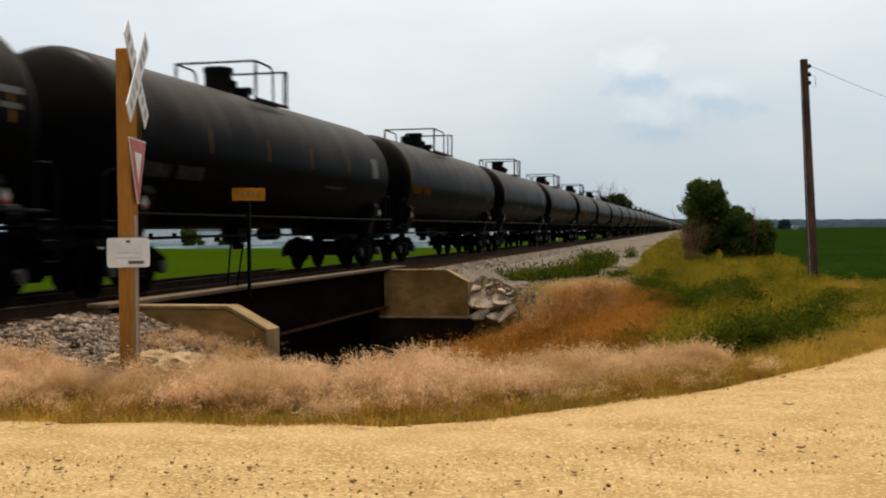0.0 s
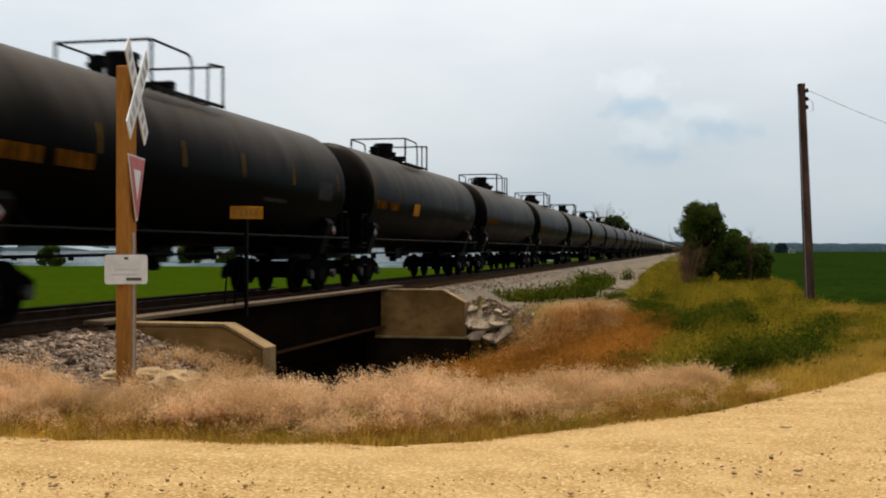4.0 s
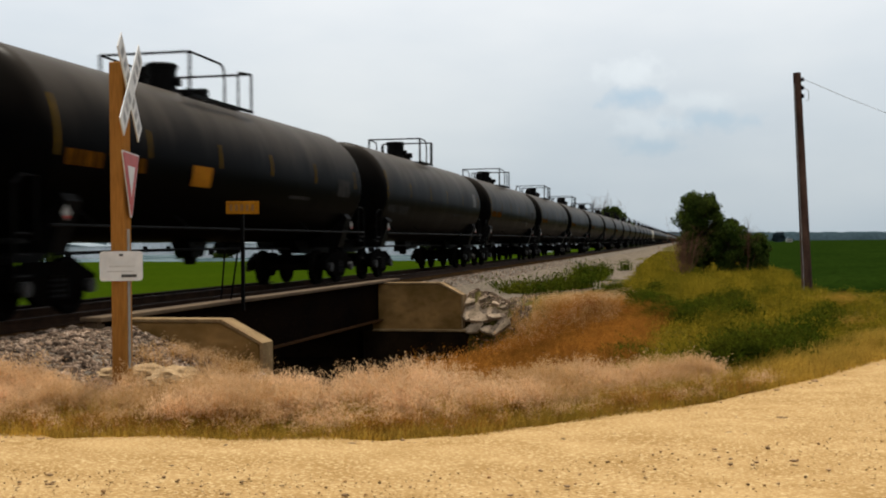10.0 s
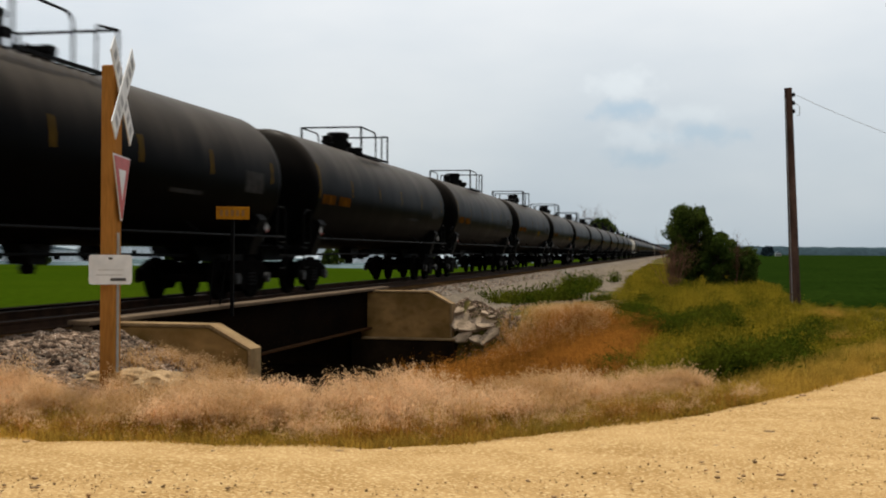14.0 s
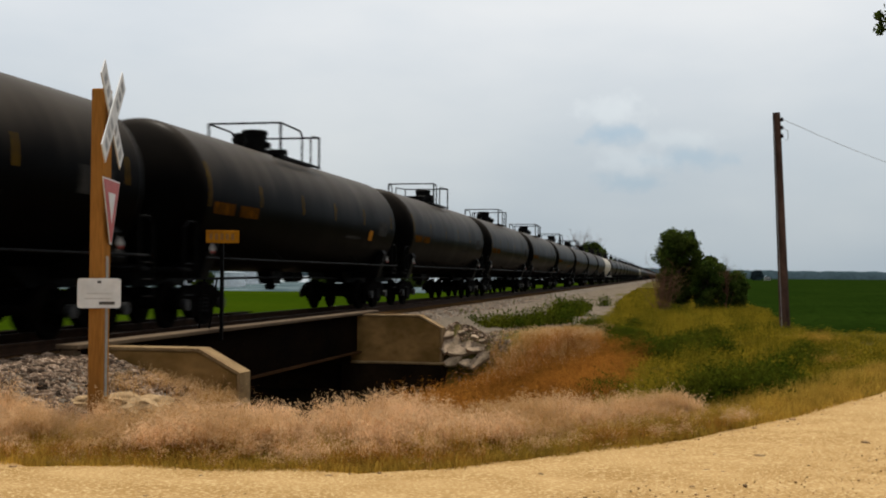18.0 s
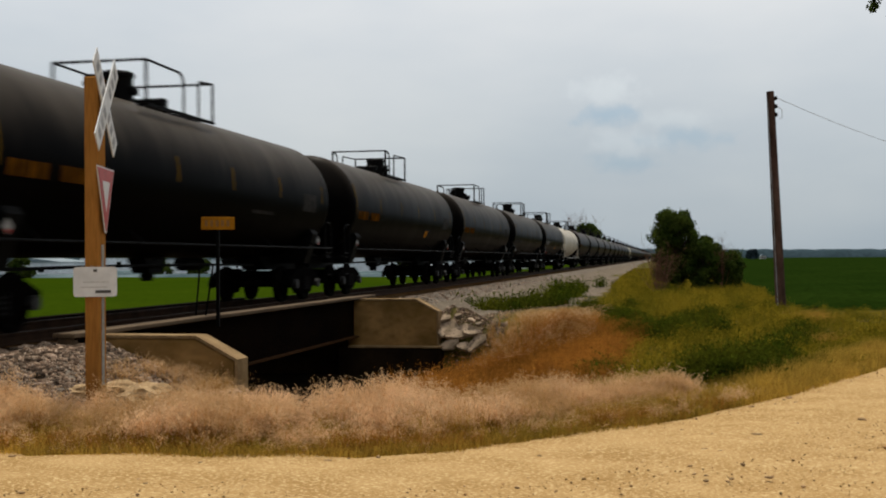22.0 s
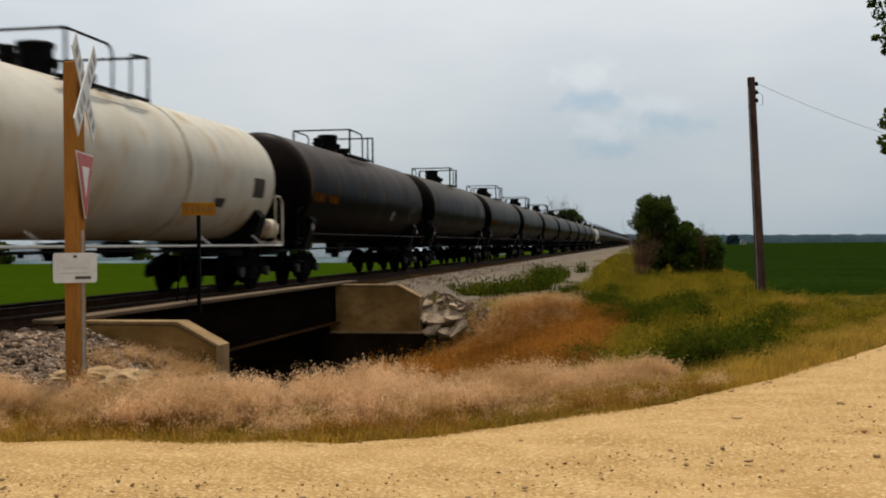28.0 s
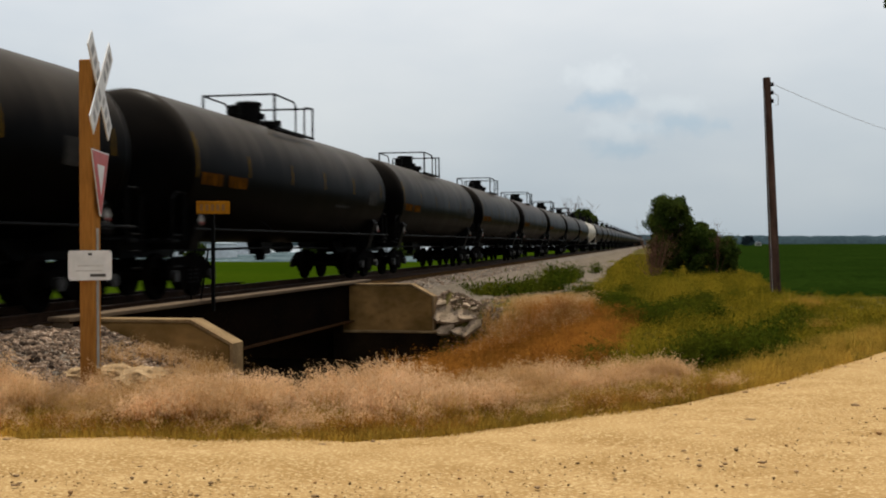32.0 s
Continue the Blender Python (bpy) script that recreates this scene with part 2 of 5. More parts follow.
# wall rims: sun on the top and end faces painted as a paler tone
M_SUNEDGE = mat("sunlit_concrete_edge", (0.25, 0.165, 0.08), (0.16, 0.1, 0.048), 0.9, 2.5, 30, 0.3, 0.006, spec=0.05)
M_SAND = mat("sandy_rubble", (0.42, 0.29, 0.16), (0.25, 0.16, 0.08), 0.95, 4.0, 25, 0.8, 0.02, spec=0.02)
M_STRIP = mat("dull_white_strip", (0.3, 0.28, 0.25), (0.2, 0.185, 0.165), 0.7, 3, 30, 0.0)
M_DULL = mat("dusty_white_placard", (0.26, 0.25, 0.23), (0.17, 0.16, 0.15), 0.7, 3, 20, 0.0)
M_CHAR = mat("dark_orange_character", (0.2, 0.085, 0.01), (0.16, 0.07, 0.01), 0.6, 4, 30, 0.0)
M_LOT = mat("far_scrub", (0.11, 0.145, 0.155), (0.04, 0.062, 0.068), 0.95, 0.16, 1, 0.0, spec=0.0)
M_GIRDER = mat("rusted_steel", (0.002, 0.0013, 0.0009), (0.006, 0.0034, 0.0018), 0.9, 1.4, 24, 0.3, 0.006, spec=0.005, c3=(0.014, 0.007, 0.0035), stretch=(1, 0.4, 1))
M_FLANGE = mat("rust_brown_flange", (0.05, 0.022, 0.008), (0.025, 0.012, 0.005), 0.9, 1.2, 20, 0.3, 0.006, spec=0.02, stretch=(1, 0.4, 1))
# abutments and footing: under-bridge shade put into the concrete's colour
M_SHADESTONE = mat("shade_dark_concrete", (0.018, 0.011, 0.005), (0.008, 0.005, 0.003), 0.9, 1.4, 25, 0.3, 0.008, spec=0.02)
M_CURB = mat("grey_timber", (0.12, 0.082, 0.048), (0.065, 0.042, 0.025), 0.9, 2.0, 30, 0.5, 0.008, stretch=(1, 0.2, 1), spec=0.1)
M_TIE = mat("creosoted_tie", (0.055, 0.028, 0.011), (0.09, 0.05, 0.021), 0.95, 3, 40, 0.4, 0.008, obj=0.3, spec=0.0)
M_RAIL = mat("rail_steel", (0.03, 0.015, 0.008), (0.018, 0.01, 0.006), 0.8, 3, 50, 0.15, 0.003, spec=0.05)
M_RAILTOP = mat("polished_railhead", (0.04, 0.03, 0.024), (0.028, 0.02, 0.016), 0.75, 3, 60, 0.05, 0.001, metal=0.2, spec=0.1)
M_CRIB = mat("dark_crib_ballast", (0.05, 0.027, 0.011), (0.085, 0.052, 0.026), 0.95, 1.2, 26, 0.9, 0.03, c3=(0.02, 0.012, 0.006), third=0.56, spec=0.0)
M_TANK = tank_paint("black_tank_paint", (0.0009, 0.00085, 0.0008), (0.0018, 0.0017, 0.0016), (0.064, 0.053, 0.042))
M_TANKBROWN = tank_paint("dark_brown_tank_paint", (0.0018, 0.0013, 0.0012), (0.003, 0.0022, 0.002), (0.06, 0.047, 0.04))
M_TANKWHITE = mat("cream_tank_paint", (0.5, 0.47, 0.4), (0.4, 0.35, 0.27), 0.55, 0.7, 1.3, 0.05, 0.01, c3=(0.25, 0.165, 0.08), third=0.52, soft3=0.25, stretch=(1, 1, 0.5), spec=0.15)
M_BANDWHITE = mat("stained_cream_band", (0.36, 0.32, 0.25), (0.22, 0.18, 0.12), 0.6, 1.5, 9, 0.0, spec=0.1)
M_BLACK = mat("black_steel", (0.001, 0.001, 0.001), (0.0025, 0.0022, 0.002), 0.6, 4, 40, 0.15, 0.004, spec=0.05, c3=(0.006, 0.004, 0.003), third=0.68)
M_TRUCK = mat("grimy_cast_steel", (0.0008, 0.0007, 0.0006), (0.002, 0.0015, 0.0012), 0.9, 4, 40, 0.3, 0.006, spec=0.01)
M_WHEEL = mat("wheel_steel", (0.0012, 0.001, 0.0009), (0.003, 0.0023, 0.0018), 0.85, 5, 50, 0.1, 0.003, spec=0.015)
M_BEARING = mat("bearing_cap", (0.008, 0.0075, 0.007), (0.003, 0.0028, 0.0025), 0.6, 8, 60, 0.1, 0.002)
M_YELLOW = mat("yellow_reflector", (0.17, 0.098, 0.012), (0.085, 0.05, 0.008), 0.8, 5, 40, 0.0, spec=0.0)
M_ORANGE = mat("orange_lettering", (0.14, 0.054, 0.005), (0.05, 0.02, 0.003), 0.8, 3, 12, 0.0, spec=0.0)
M_WHITE = mat("white_paint", (0.5, 0.49, 0.46), (0.4, 0.38, 0.35), 0.6, 3, 30, 0.05, 0.002)
M_STENCIL = mat("faded_white_stencil", (0.075, 0.07, 0.063), (0.038, 0.036, 0.032), 0.7, 5, 30, 0.0)
M_DIMWHITE = mat("grimed_white_stencil", (0.03, 0.028, 0.025), (0.014, 0.013, 0.012), 0.8, 5, 30, 0.0, spec=0.05)
M_GRIME = mat("grime_dark_panel", (0.06, 0.05, 0.042), (0.03, 0.026, 0.022), 0.8, 4, 30, 0.0, spec=0.1)
M_RED = mat("red_sign_face", (0.4, 0.03, 0.016), (0.32, 0.025, 0.015), 0.45, 4, 40, 0.0)
M_SIGN = mat("white_sign_face", (0.6, 0.59, 0.57), (0.53, 0.52, 0.5), 0.45, 1.5, 5, 0.0)
M_LETTER = mat("weathered_grey_lettering", (0.3, 0.3, 0.29), (0.2, 0.2, 0.195), 0.6, 4, 40, 0.0)
M_POST = mat("brown_timber_post", (0.34, 0.15, 0.034), (0.23, 0.096, 0.022), 0.88, 2.5, 40, 0.4, 0.006, stretch=(1, 1, 0.12), spec=0.03)
M_POLE = mat("weathered_pole", (0.04, 0.022, 0.016), (0.12, 0.068, 0.05), 0.9, 2.2, 30, 0.5, 0.01, c3=(0.02, 0.012, 0.009), third=0.58, stretch=(1, 1, 0.3), spec=0.05)
M_PLATE = mat("orange_number_plate", (0.34, 0.135, 0.008), (0.26, 0.1, 0.007), 0.7, 4, 30, 0.0, spec=0.02)
M_TANGRASS = mat("dry_brome_grass", (0.76, 0.515, 0.3), (0.48, 0.295, 0.13), 0.95, 0.9, 6, 0.0, island=0.1, translucent=0.5, spec=0.0)
M_TANSTEM = mat("dry_grass_stem", (0.44, 0.22, 0.05), (0.3, 0.145, 0.024), 0.95, 0.9, 6, 0.0, island=0.25, translucent=0.4, spec=0.0)
M_RUSTGRASS = mat("russet_grass", (0.41, 0.17, 0.029), (0.13, 0.052, 0.009), 0.95, 0.5, 6, 0.0, island=0.4, translucent=0.3, spec=0.0)
M_BROWNGRASS = mat("brown_grass", (0.36, 0.165, 0.032), (0.15, 0.075, 0.012), 0.95, 1.6, 6, 0.0, island=0.4, translucent=0.35, spec=0.0)
M_OLIVE = mat("olive_grass", (0.255, 0.18, 0.016), (0.075, 0.073, 0.007), 0.95, 0.8, 4, 0.0, island=0.35, translucent=0.3, spec=0.0, contrast=(0.4, 0.62))
M_VERGE = mat("verge_grass", (0.46, 0.285, 0.05), (0.27, 0.18, 0.03), 0.95, 0.7, 5, 0.0, island=0.4, translucent=0.35, spec=0.0)
M_GREEN = mat("green_weeds", (0.028, 0.046, 0.004), (0.08, 0.082, 0.008), 0.95, 0.9, 5, 0.0, island=0.4, translucent=0.3, spec=0.0)
M_LEAF = mat("dark_green_leaves", (0.026, 0.048, 0.006), (0.058, 0.075, 0.011), 0.85, 0.9, 6, 0.0, island=0.5, translucent=0.35, spec=0.06)
M_DEADTWIG = mat("dead_brown_twigs", (0.16, 0.083, 0.05), (0.09, 0.048, 0.03), 0.9, 2, 12, 0.0, island=0.4, spec=0.0)
M_BARK = mat("bark", (0.045, 0.032, 0.022), (0.025, 0.019, 0.014), 0.95, 4, 25, 0.6, 0.02, stretch=(1, 1, 0.3))
M_CROP = mat("crop_canopy", (0.009, 0.0205, 0.0024), (0.013, 0.0265, 0.0032), 0.95, 0.12, 3, 0.6, 0.08, island=0.25, spec=0.0)
M_LAWN = mat("mown_green_field", (0.017, 0.034, 0.0012), (0.023, 0.04, 0.0016), 0.95, 0.06, 3, 0.5, 0.05, spec=0.0)
# far ridge and far tree: distance haze mixed into a bluish base colour
M_HILL = mat("haze_blue_woods", (0.042, 0.064, 0.076), (0.03, 0.048, 0.056), 1.0, 0.02, 0.2, 0.0, spec=0.0)
M_SHED = mat("pale_metal_siding", (0.66, 0.7, 0.72), (0.5, 0.54, 0.57), 0.6, 0.3, 3, 0.0)
M_SHEDROOF = mat("grey_metal_roof", (0.14, 0.18, 0.21), (0.1, 0.14, 0.16), 0.6, 0.3, 3, 0.0)
# creek bed sheet, near black to carry the bridge's shade in its colour
M_SHADEMUD = mat("shade_dark_mud", (0.008, 0.006, 0.0035), (0.014, 0.01, 0.006), 0.95, 0.8, 6, 0.2, 0.01, spec=0.0)
# base colour raised so the added water looks as bright as the sky
M_LAKE = mat("sky_bright_water", (0.34, 0.38, 0.4), (0.26, 0.3, 0.32), 0.15, 0.02, 0.3, 0.0, spec=0.5)
M_WIRE = mat("wire", (0.34, 0.34, 0.34), (0.26, 0.26, 0.26), 0.6, 5, 30, 0.0)


# ---- mesh helpers
def mesh_of(bm, name, material, smooth=False):
    me = bpy.data.meshes.new(name)
    if smooth:
        for f in bm.faces:
            f.smooth = True
    bm.to_mesh(me)
    bm.free()
    me.materials.append(material)
    return me


def part(name, bm, material, parent=None, label="", smooth=False):
    ob = new(name, mesh_of(bm, name, material, smooth))
    if parent is not None:
        ob.parent = parent
    if label:
        ob["label"] = label
    return ob


def box(bm, x0, x1, y0, y1, z0, z1, bevel=0.0):
    r = bmesh.ops.create_cube(bm, size=1.0, matrix=Matrix.LocRotScale(((x0 + x1) / 2, (y0 + y1) / 2, (z0 + z1) / 2), None, (x1 - x0, y1 - y0, z1 - z0)))
    if bevel:
        es = list({e for v in r["verts"] for e in v.link_edges})
        bmesh.ops.bevel(bm, geom=es, offset=bevel, segments=1, affect="EDGES", profile=0.5)
    return bm


def cyl(bm, p, q, r, seg=10, r2=None, caps=True):
    p, q = Vector(p), Vector(q)
    d = q - p
    m = Matrix.Translation((p + q) / 2) @ d.to_track_quat("Z", "Y").to_matrix().to_4x4()
    bmesh.ops.create_cone(bm, cap_ends=caps, segments=seg, radius1=r, radius2=r if r2 is None else r2, depth=d.length, matrix=m)
    return bm


def pipe(bm, pts, r, seg=6):
    """One continuous tube through the points."""
    pts = [Vector(p) for p in pts]
    rings = []
    side = None
    for i, p in enumerate(pts):
        d = (pts[min(i + 1, len(pts) - 1)] - pts[max(i - 1, 0)]).normalized()
        if side is None:
            side = d.cross(Vector((0.31, 0.17, 0.93))).normalized()
        side = (side - d * side.dot(d)).normalized()
        other = d.cross(side)
        rings.append([bm.verts.new(p + (side * math.cos(2 * math.pi * k / seg) + other * math.sin(2 * math.pi * k / seg)) * r) for k in range(seg)])
    for a, b in zip(rings[:-1], rings[1:]):
        for k in range(seg):
            j = (k + 1) % seg
            bm.faces.new((a[k], a[j], b[j], b[k]))
    bm.faces.new(rings[0][::-1]), bm.faces.new(rings[-1])
    return bm


def extrude_profile(bm, pts, axis, a, b):
    """A closed outline swept along an axis ('x', 'y' or 'z') from a to b; outline pairs fill the other two axes in order."""
    def at(p, s):
        return {"x": (s, p[0], p[1]), "y": (p[0], s, p[1]), "z": (p[0], p[1], s)}[axis]
    va, vb = [bm.verts.new(at(p, a)) for p in pts], [bm.verts.new(at(p, b)) for p in pts]
    bm.faces.new(va), bm.faces.new(vb[::-1])
    for i in range(len(pts)):
        j = (i + 1) % len(pts)
        bm.faces.new((va[i], vb[i], vb[j], va[j]))
    bmesh.ops.recalc_face_normals(bm, faces=bm.faces[:])
    return bm


def lathe(bm, prof, axis="y", seg=40, centre=(0, 0, 0)):
    """Turns (along, radius) pairs round an axis."""
    rings = []
    for s, r in prof:
        if r < 1e-4:
            rings.append([bm.verts.new(Vector(centre) + (Vector((0, s, 0)) if axis == "y" else Vector((s, 0, 0)) if axis == "x" else Vector((0, 0, s))))])
            continue
        ring = []
        for i in range(seg):
            a = 2 * math.pi * i / seg
            u, v = r * math.cos(a), r * math.sin(a)
            ring.append(bm.verts.new(Vector(centre) + (Vector((u, s, v)) if axis == "y" else Vector((s, u, v)) if axis == "x" else Vector((u, v, s)))))
        rings.append(ring)
    for a, b in zip(rings[:-1], rings[1:]):
        for i in range(seg):
            j = (i + 1) % seg
            if len(a) == 1:
                bm.faces.new((a[0], b[j], b[i]))
            elif len(b) == 1:
                bm.faces.new((a[i], a[j], b[0]))
            else:
                bm.faces.new((a[i], a[j], b[j], b[i]))
    bmesh.ops.recalc_face_normals(bm, faces=bm.faces[:])
    return bm


def raw(name, verts, faces, material, parent=None, label="", smooth=False):
    """A mesh from numpy arrays; faces is an (n, 3) or (n, 4) array, or a list of such."""
    me = bpy.data.meshes.new(name)
    verts = np.asarray(verts, np.float32)
    groups = faces if isinstance(faces, list) else [faces]
    me.vertices.add(len(verts))
    me.vertices.foreach_set("co", verts.ravel())
    loops = np.concatenate([np.asarray(g, np.int32).ravel() for g in groups])
    sizes = np.concatenate([np.full(len(g), g.shape[1], np.int32) for g in groups])
    me.loops.add(len(loops))
    me.loops.foreach_set("vertex_index", loops)
    me.polygons.add(len(sizes))
    me.polygons.foreach_set("loop_start", np.concatenate([[0], np.cumsum(sizes)[:-1]]).astype(np.int32))
    me.polygons.foreach_set("loop_total", sizes)
    if smooth:
        me.polygons.foreach_set("use_smooth", np.ones(len(sizes), bool))
    me.update(calc_edges=True)
    me.materials.append(material)
    ob = new(name, me)
    if parent is not None:
        ob.parent = parent
    if label:
        ob["label"] = label
    return ob


rng = np.random.default_rng(7)

# ---- the plan: road edge, railway, creek
TRACK_X, RAIL_Z = -10.4, 0.48
EDGE = [(-80, 7.6), (-14, 8.2), (-5.3, 8.29), (-4.3, 8.33), (-3.35, 8.38), (-2.5, 8.56), (-1.65, 8.97), (-0.8, 9.85), (0.18, 11.0), (1.5, 13.25),
        (3.2, 16.85), (5.0, 21.2), (8.6, 29.0), (16.0, 43.0), (40.0, 85.0), (400.0, 700.0)]
EX, EY = np.array([e[0] for e in EDGE]), np.array([e[1] for e in EDGE])
FLAT = -0.35
CREEK_Y, WALL_NEAR, WALL_FAR = 23.05, 15.5, 30.4


def road_edge(x):
    return np.interp(x, EX, EY)


def smooth01(t):
    t = np.clip(t, 0, 1)
    return t * t * (3 - 2 * t)


def ground_z(x, y):
    x, y = np.asarray(x, float), np.asarray(y, float)
    off = (y - road_edge(x)) * np.where(x > -0.8, 0.5, 1.0)       # rough distance beyond the road's edge
    base = np.where(off < 0, -0.06, -0.06 + (FLAT + 0.06) * smooth01((off - 1.4) / 3.0))
    amp = 1.4 * smooth01((0.8 - x) / 7.4) * np.where(x < -30, 0.6, 1.0)
    wall = (x < -5.9) & (x > 2 * TRACK_X + 5.9)
    near = smooth01((y - 12.3 - 0.35 * np.clip(x + 5.9, 0, 30)) / 3.2)
    far = smooth01((WALL_FAR + 1.7 - 0.9 * np.clip(x + 4.6, 0, 12) - y) / 2.0)
    inside = np.where(wall, ((y > WALL_NEAR + 0.2) & (y < WALL_FAR + 0.25)).astype(float), near * far)
    bank = np.abs(x - TRACK_X)
    emb = 0.2 - 0.36 * np.clip(bank - 2.35, 0, None)
    gap = np.where(wall, inside, smooth01((y - 14.6) / 1.2) * smooth01((WALL_FAR + 0.9 - y) / 0.8))
    z = np.maximum(base - amp * inside, np.where(gap > 0.5, -9, emb))
    bumps = 0.05 * np.sin(x * 1.7 + 0.6 * y) * np.sin(y * 1.3 - 0.4 * x) + 0.03 * np.sin(3.1 * x) * np.cos(2.7 * y)
    z = z + 0.6 * np.exp(-((x + 5.75) / 0.7) ** 2 - ((y - 31.6) / 0.8) ** 2)      # rubble heap by the far wing wall
    return z + np.where((off > 0.4) & (bank > 5), bumps, 0.0)


def noise_at(x, y, scale, z):
    return np.array([noise.noise((a * scale, b * scale, z)) for a, b in zip(x, y)])


# ---- ground, road, railway
def axis_steps(fine0, fine1, step, far):
    mid = np.arange(fine0, fine1 + 1e-6, step)
    grow = [step]
    while sum(grow) < far:
        grow.append(grow[-1] * 1.22)
    g = np.cumsum(grow)
    return np.concatenate([fine0 - g[::-1], mid, fine1 + g])


def grid_faces(nx, ny):
    i = np.arange((nx - 1) * (ny - 1))
    a = (i // (ny - 1)) * ny + i % (ny - 1)
    return np.stack([a, a + ny, a + ny + 1, a + 1], -1)


def build_ground():
    xs, ys = axis_steps(-17, 9, 0.2, 3500), axis_steps(6, 40, 0.2, 3500)
    X, Y = np.meshgrid(xs, ys, indexing="ij")
    Z = ground_z(X, Y)
    ob = raw("ground", np.stack([X, Y, Z], -1).reshape(-1, 3), grid_faces(len(xs), len(ys)), M_SOIL, smooth=True)
    tagged(ob, "grassy earth ground falling to a creek beside the railway", "ground", kind="structure")


def build_road():
    xs = np.concatenate([np.arange(-80, -14, 2.0), np.arange(-14, 10, 0.2), np.arange(10, 60, 2.0)])
    line = np.stack([xs, road_edge(xs)], -1)
    tan = np.gradient(line, axis=0)
    for _ in range(6):
        tan[1:-1] = (tan[:-2] + tan[1:-1] * 2 + tan[2:]) / 4
    tan /= np.linalg.norm(tan, axis=1)[:, None]
    right = np.stack([tan[:, 1], -tan[:, 0]], -1)
    offs = np.concatenate([[-0.2, -0.05, 0.15], 0.15 + np.cumsum(np.full(72, 0.16)), [12.0, 12.3]])
    wob = (0.10 * np.sin(xs * 2.3) + 0.07 * np.sin(xs * 5.1 + 1) + 0.05 * np.sin(xs * 9.7)) * np.where(xs > -1.0, 0.4, 1.0)
    verts = []
    for (x, y), n, w in zip(line, right, wob):
        crest = 0.45 * float(smooth01((4.6 - abs(x - TRACK_X)) / 3.0))
        for k, o in enumerate(offs):
            d = o + w * max(0.0, 1 - o / 1.5)
            px, py = x + n[0] * d, y + n[1] * d
            skirt = -0.1 if k == 0 or k == len(offs) - 1 else 0.0
            rut = 0.014 * math.sin(o * 2.2) + 0.012 * noise.noise((px * 0.8, py * 0.8, 0.0)) + 0.008 * noise.noise((px * 4, py * 4, 3.0)) + 0.006 * noise.noise((px * 11, py * 11, 5.0))
            verts.append((px, py, crest + skirt + rut))
    ob = raw("road", verts, grid_faces(len(xs), len(offs)), M_ROAD, smooth=True)
    tagged(ob, "pale tan gravel road bending past the crossing", "road", kind="structure")


def scatter_stones(name, pts, sizes, material, label, category, squash=0.6):
    """Many little faceted stones in one mesh."""
    ico = bmesh.new()
    bmesh.ops.create_icosphere(ico, subdivisions=1, radius=1)
    V = np.array([v.co[:] for v in ico.verts])
    Fc = np.array([[v.index for v in f.verts] for f in ico.faces])
    ico.free()
    n = len(pts)
    jit = 1 + rng.uniform(-0.35, 0.35, (n, len(V), 1))
    ang = rng.uniform(0, 6.28, n)
    c, s = np.cos(ang)[:, None], np.sin(ang)[:, None]
    sx, sy = rng.uniform(0.7, 1.3, (n, 1)), rng.uniform(0.6, 1.1, (n, 1))
    P = V[None] * jit
    x, y, z = P[..., 0] * sx, P[..., 1] * sy, P[..., 2] * squash
    P = np.stack([x * c - y * s, x * s + y * c, z], -1) * np.asarray(sizes)[:, None, None] + np.asarray(pts)[:, None, :]
    F = (Fc[None] + (np.arange(n) * len(V))[:, None, None]).reshape(-1, 3)
    return tagged(raw(name, P.reshape(-1, 3), F, material), label, category, kind="stuff")


def build_apron():
    xs, ys = np.linspace(0, 1, 12), np.concatenate([np.arange(33.5, 80, 0.5), np.arange(80, 260, 6.0)])
    T, Y = np.meshgrid(xs, ys, indexing="ij")
    foot = np.interp(Y, [33, 39, 43, 48, 60, 75, 120, 260], [-6.6, -5.6, -3.6, -2.9, -2.9, -3.4, -4.2, -5.2]) + 0.25 * np.sin(Y * 0.9) + 0.18 * np.sin(Y * 2.3)
    X = -7.4 + (foot + 7.4) * T
    Z = np.maximum(ground_z(X, Y), 0.32 - 0.385 * np.clip(np.abs(X - TRACK_X) - 2.3, 0, None)) + 0.05 + 0.02 * rng.uniform(-1, 1, X.shape)
    Z[-1] -= 0.12
    ob = raw("gravel_apron", np.stack([X, Y, Z], -1).reshape(-1, 3), grid_faces(len(xs), len(ys)), M_APRON, smooth=True)
    tagged(ob, "bare gravelly earth along the foot of the ballast", "ground", kind="structure")


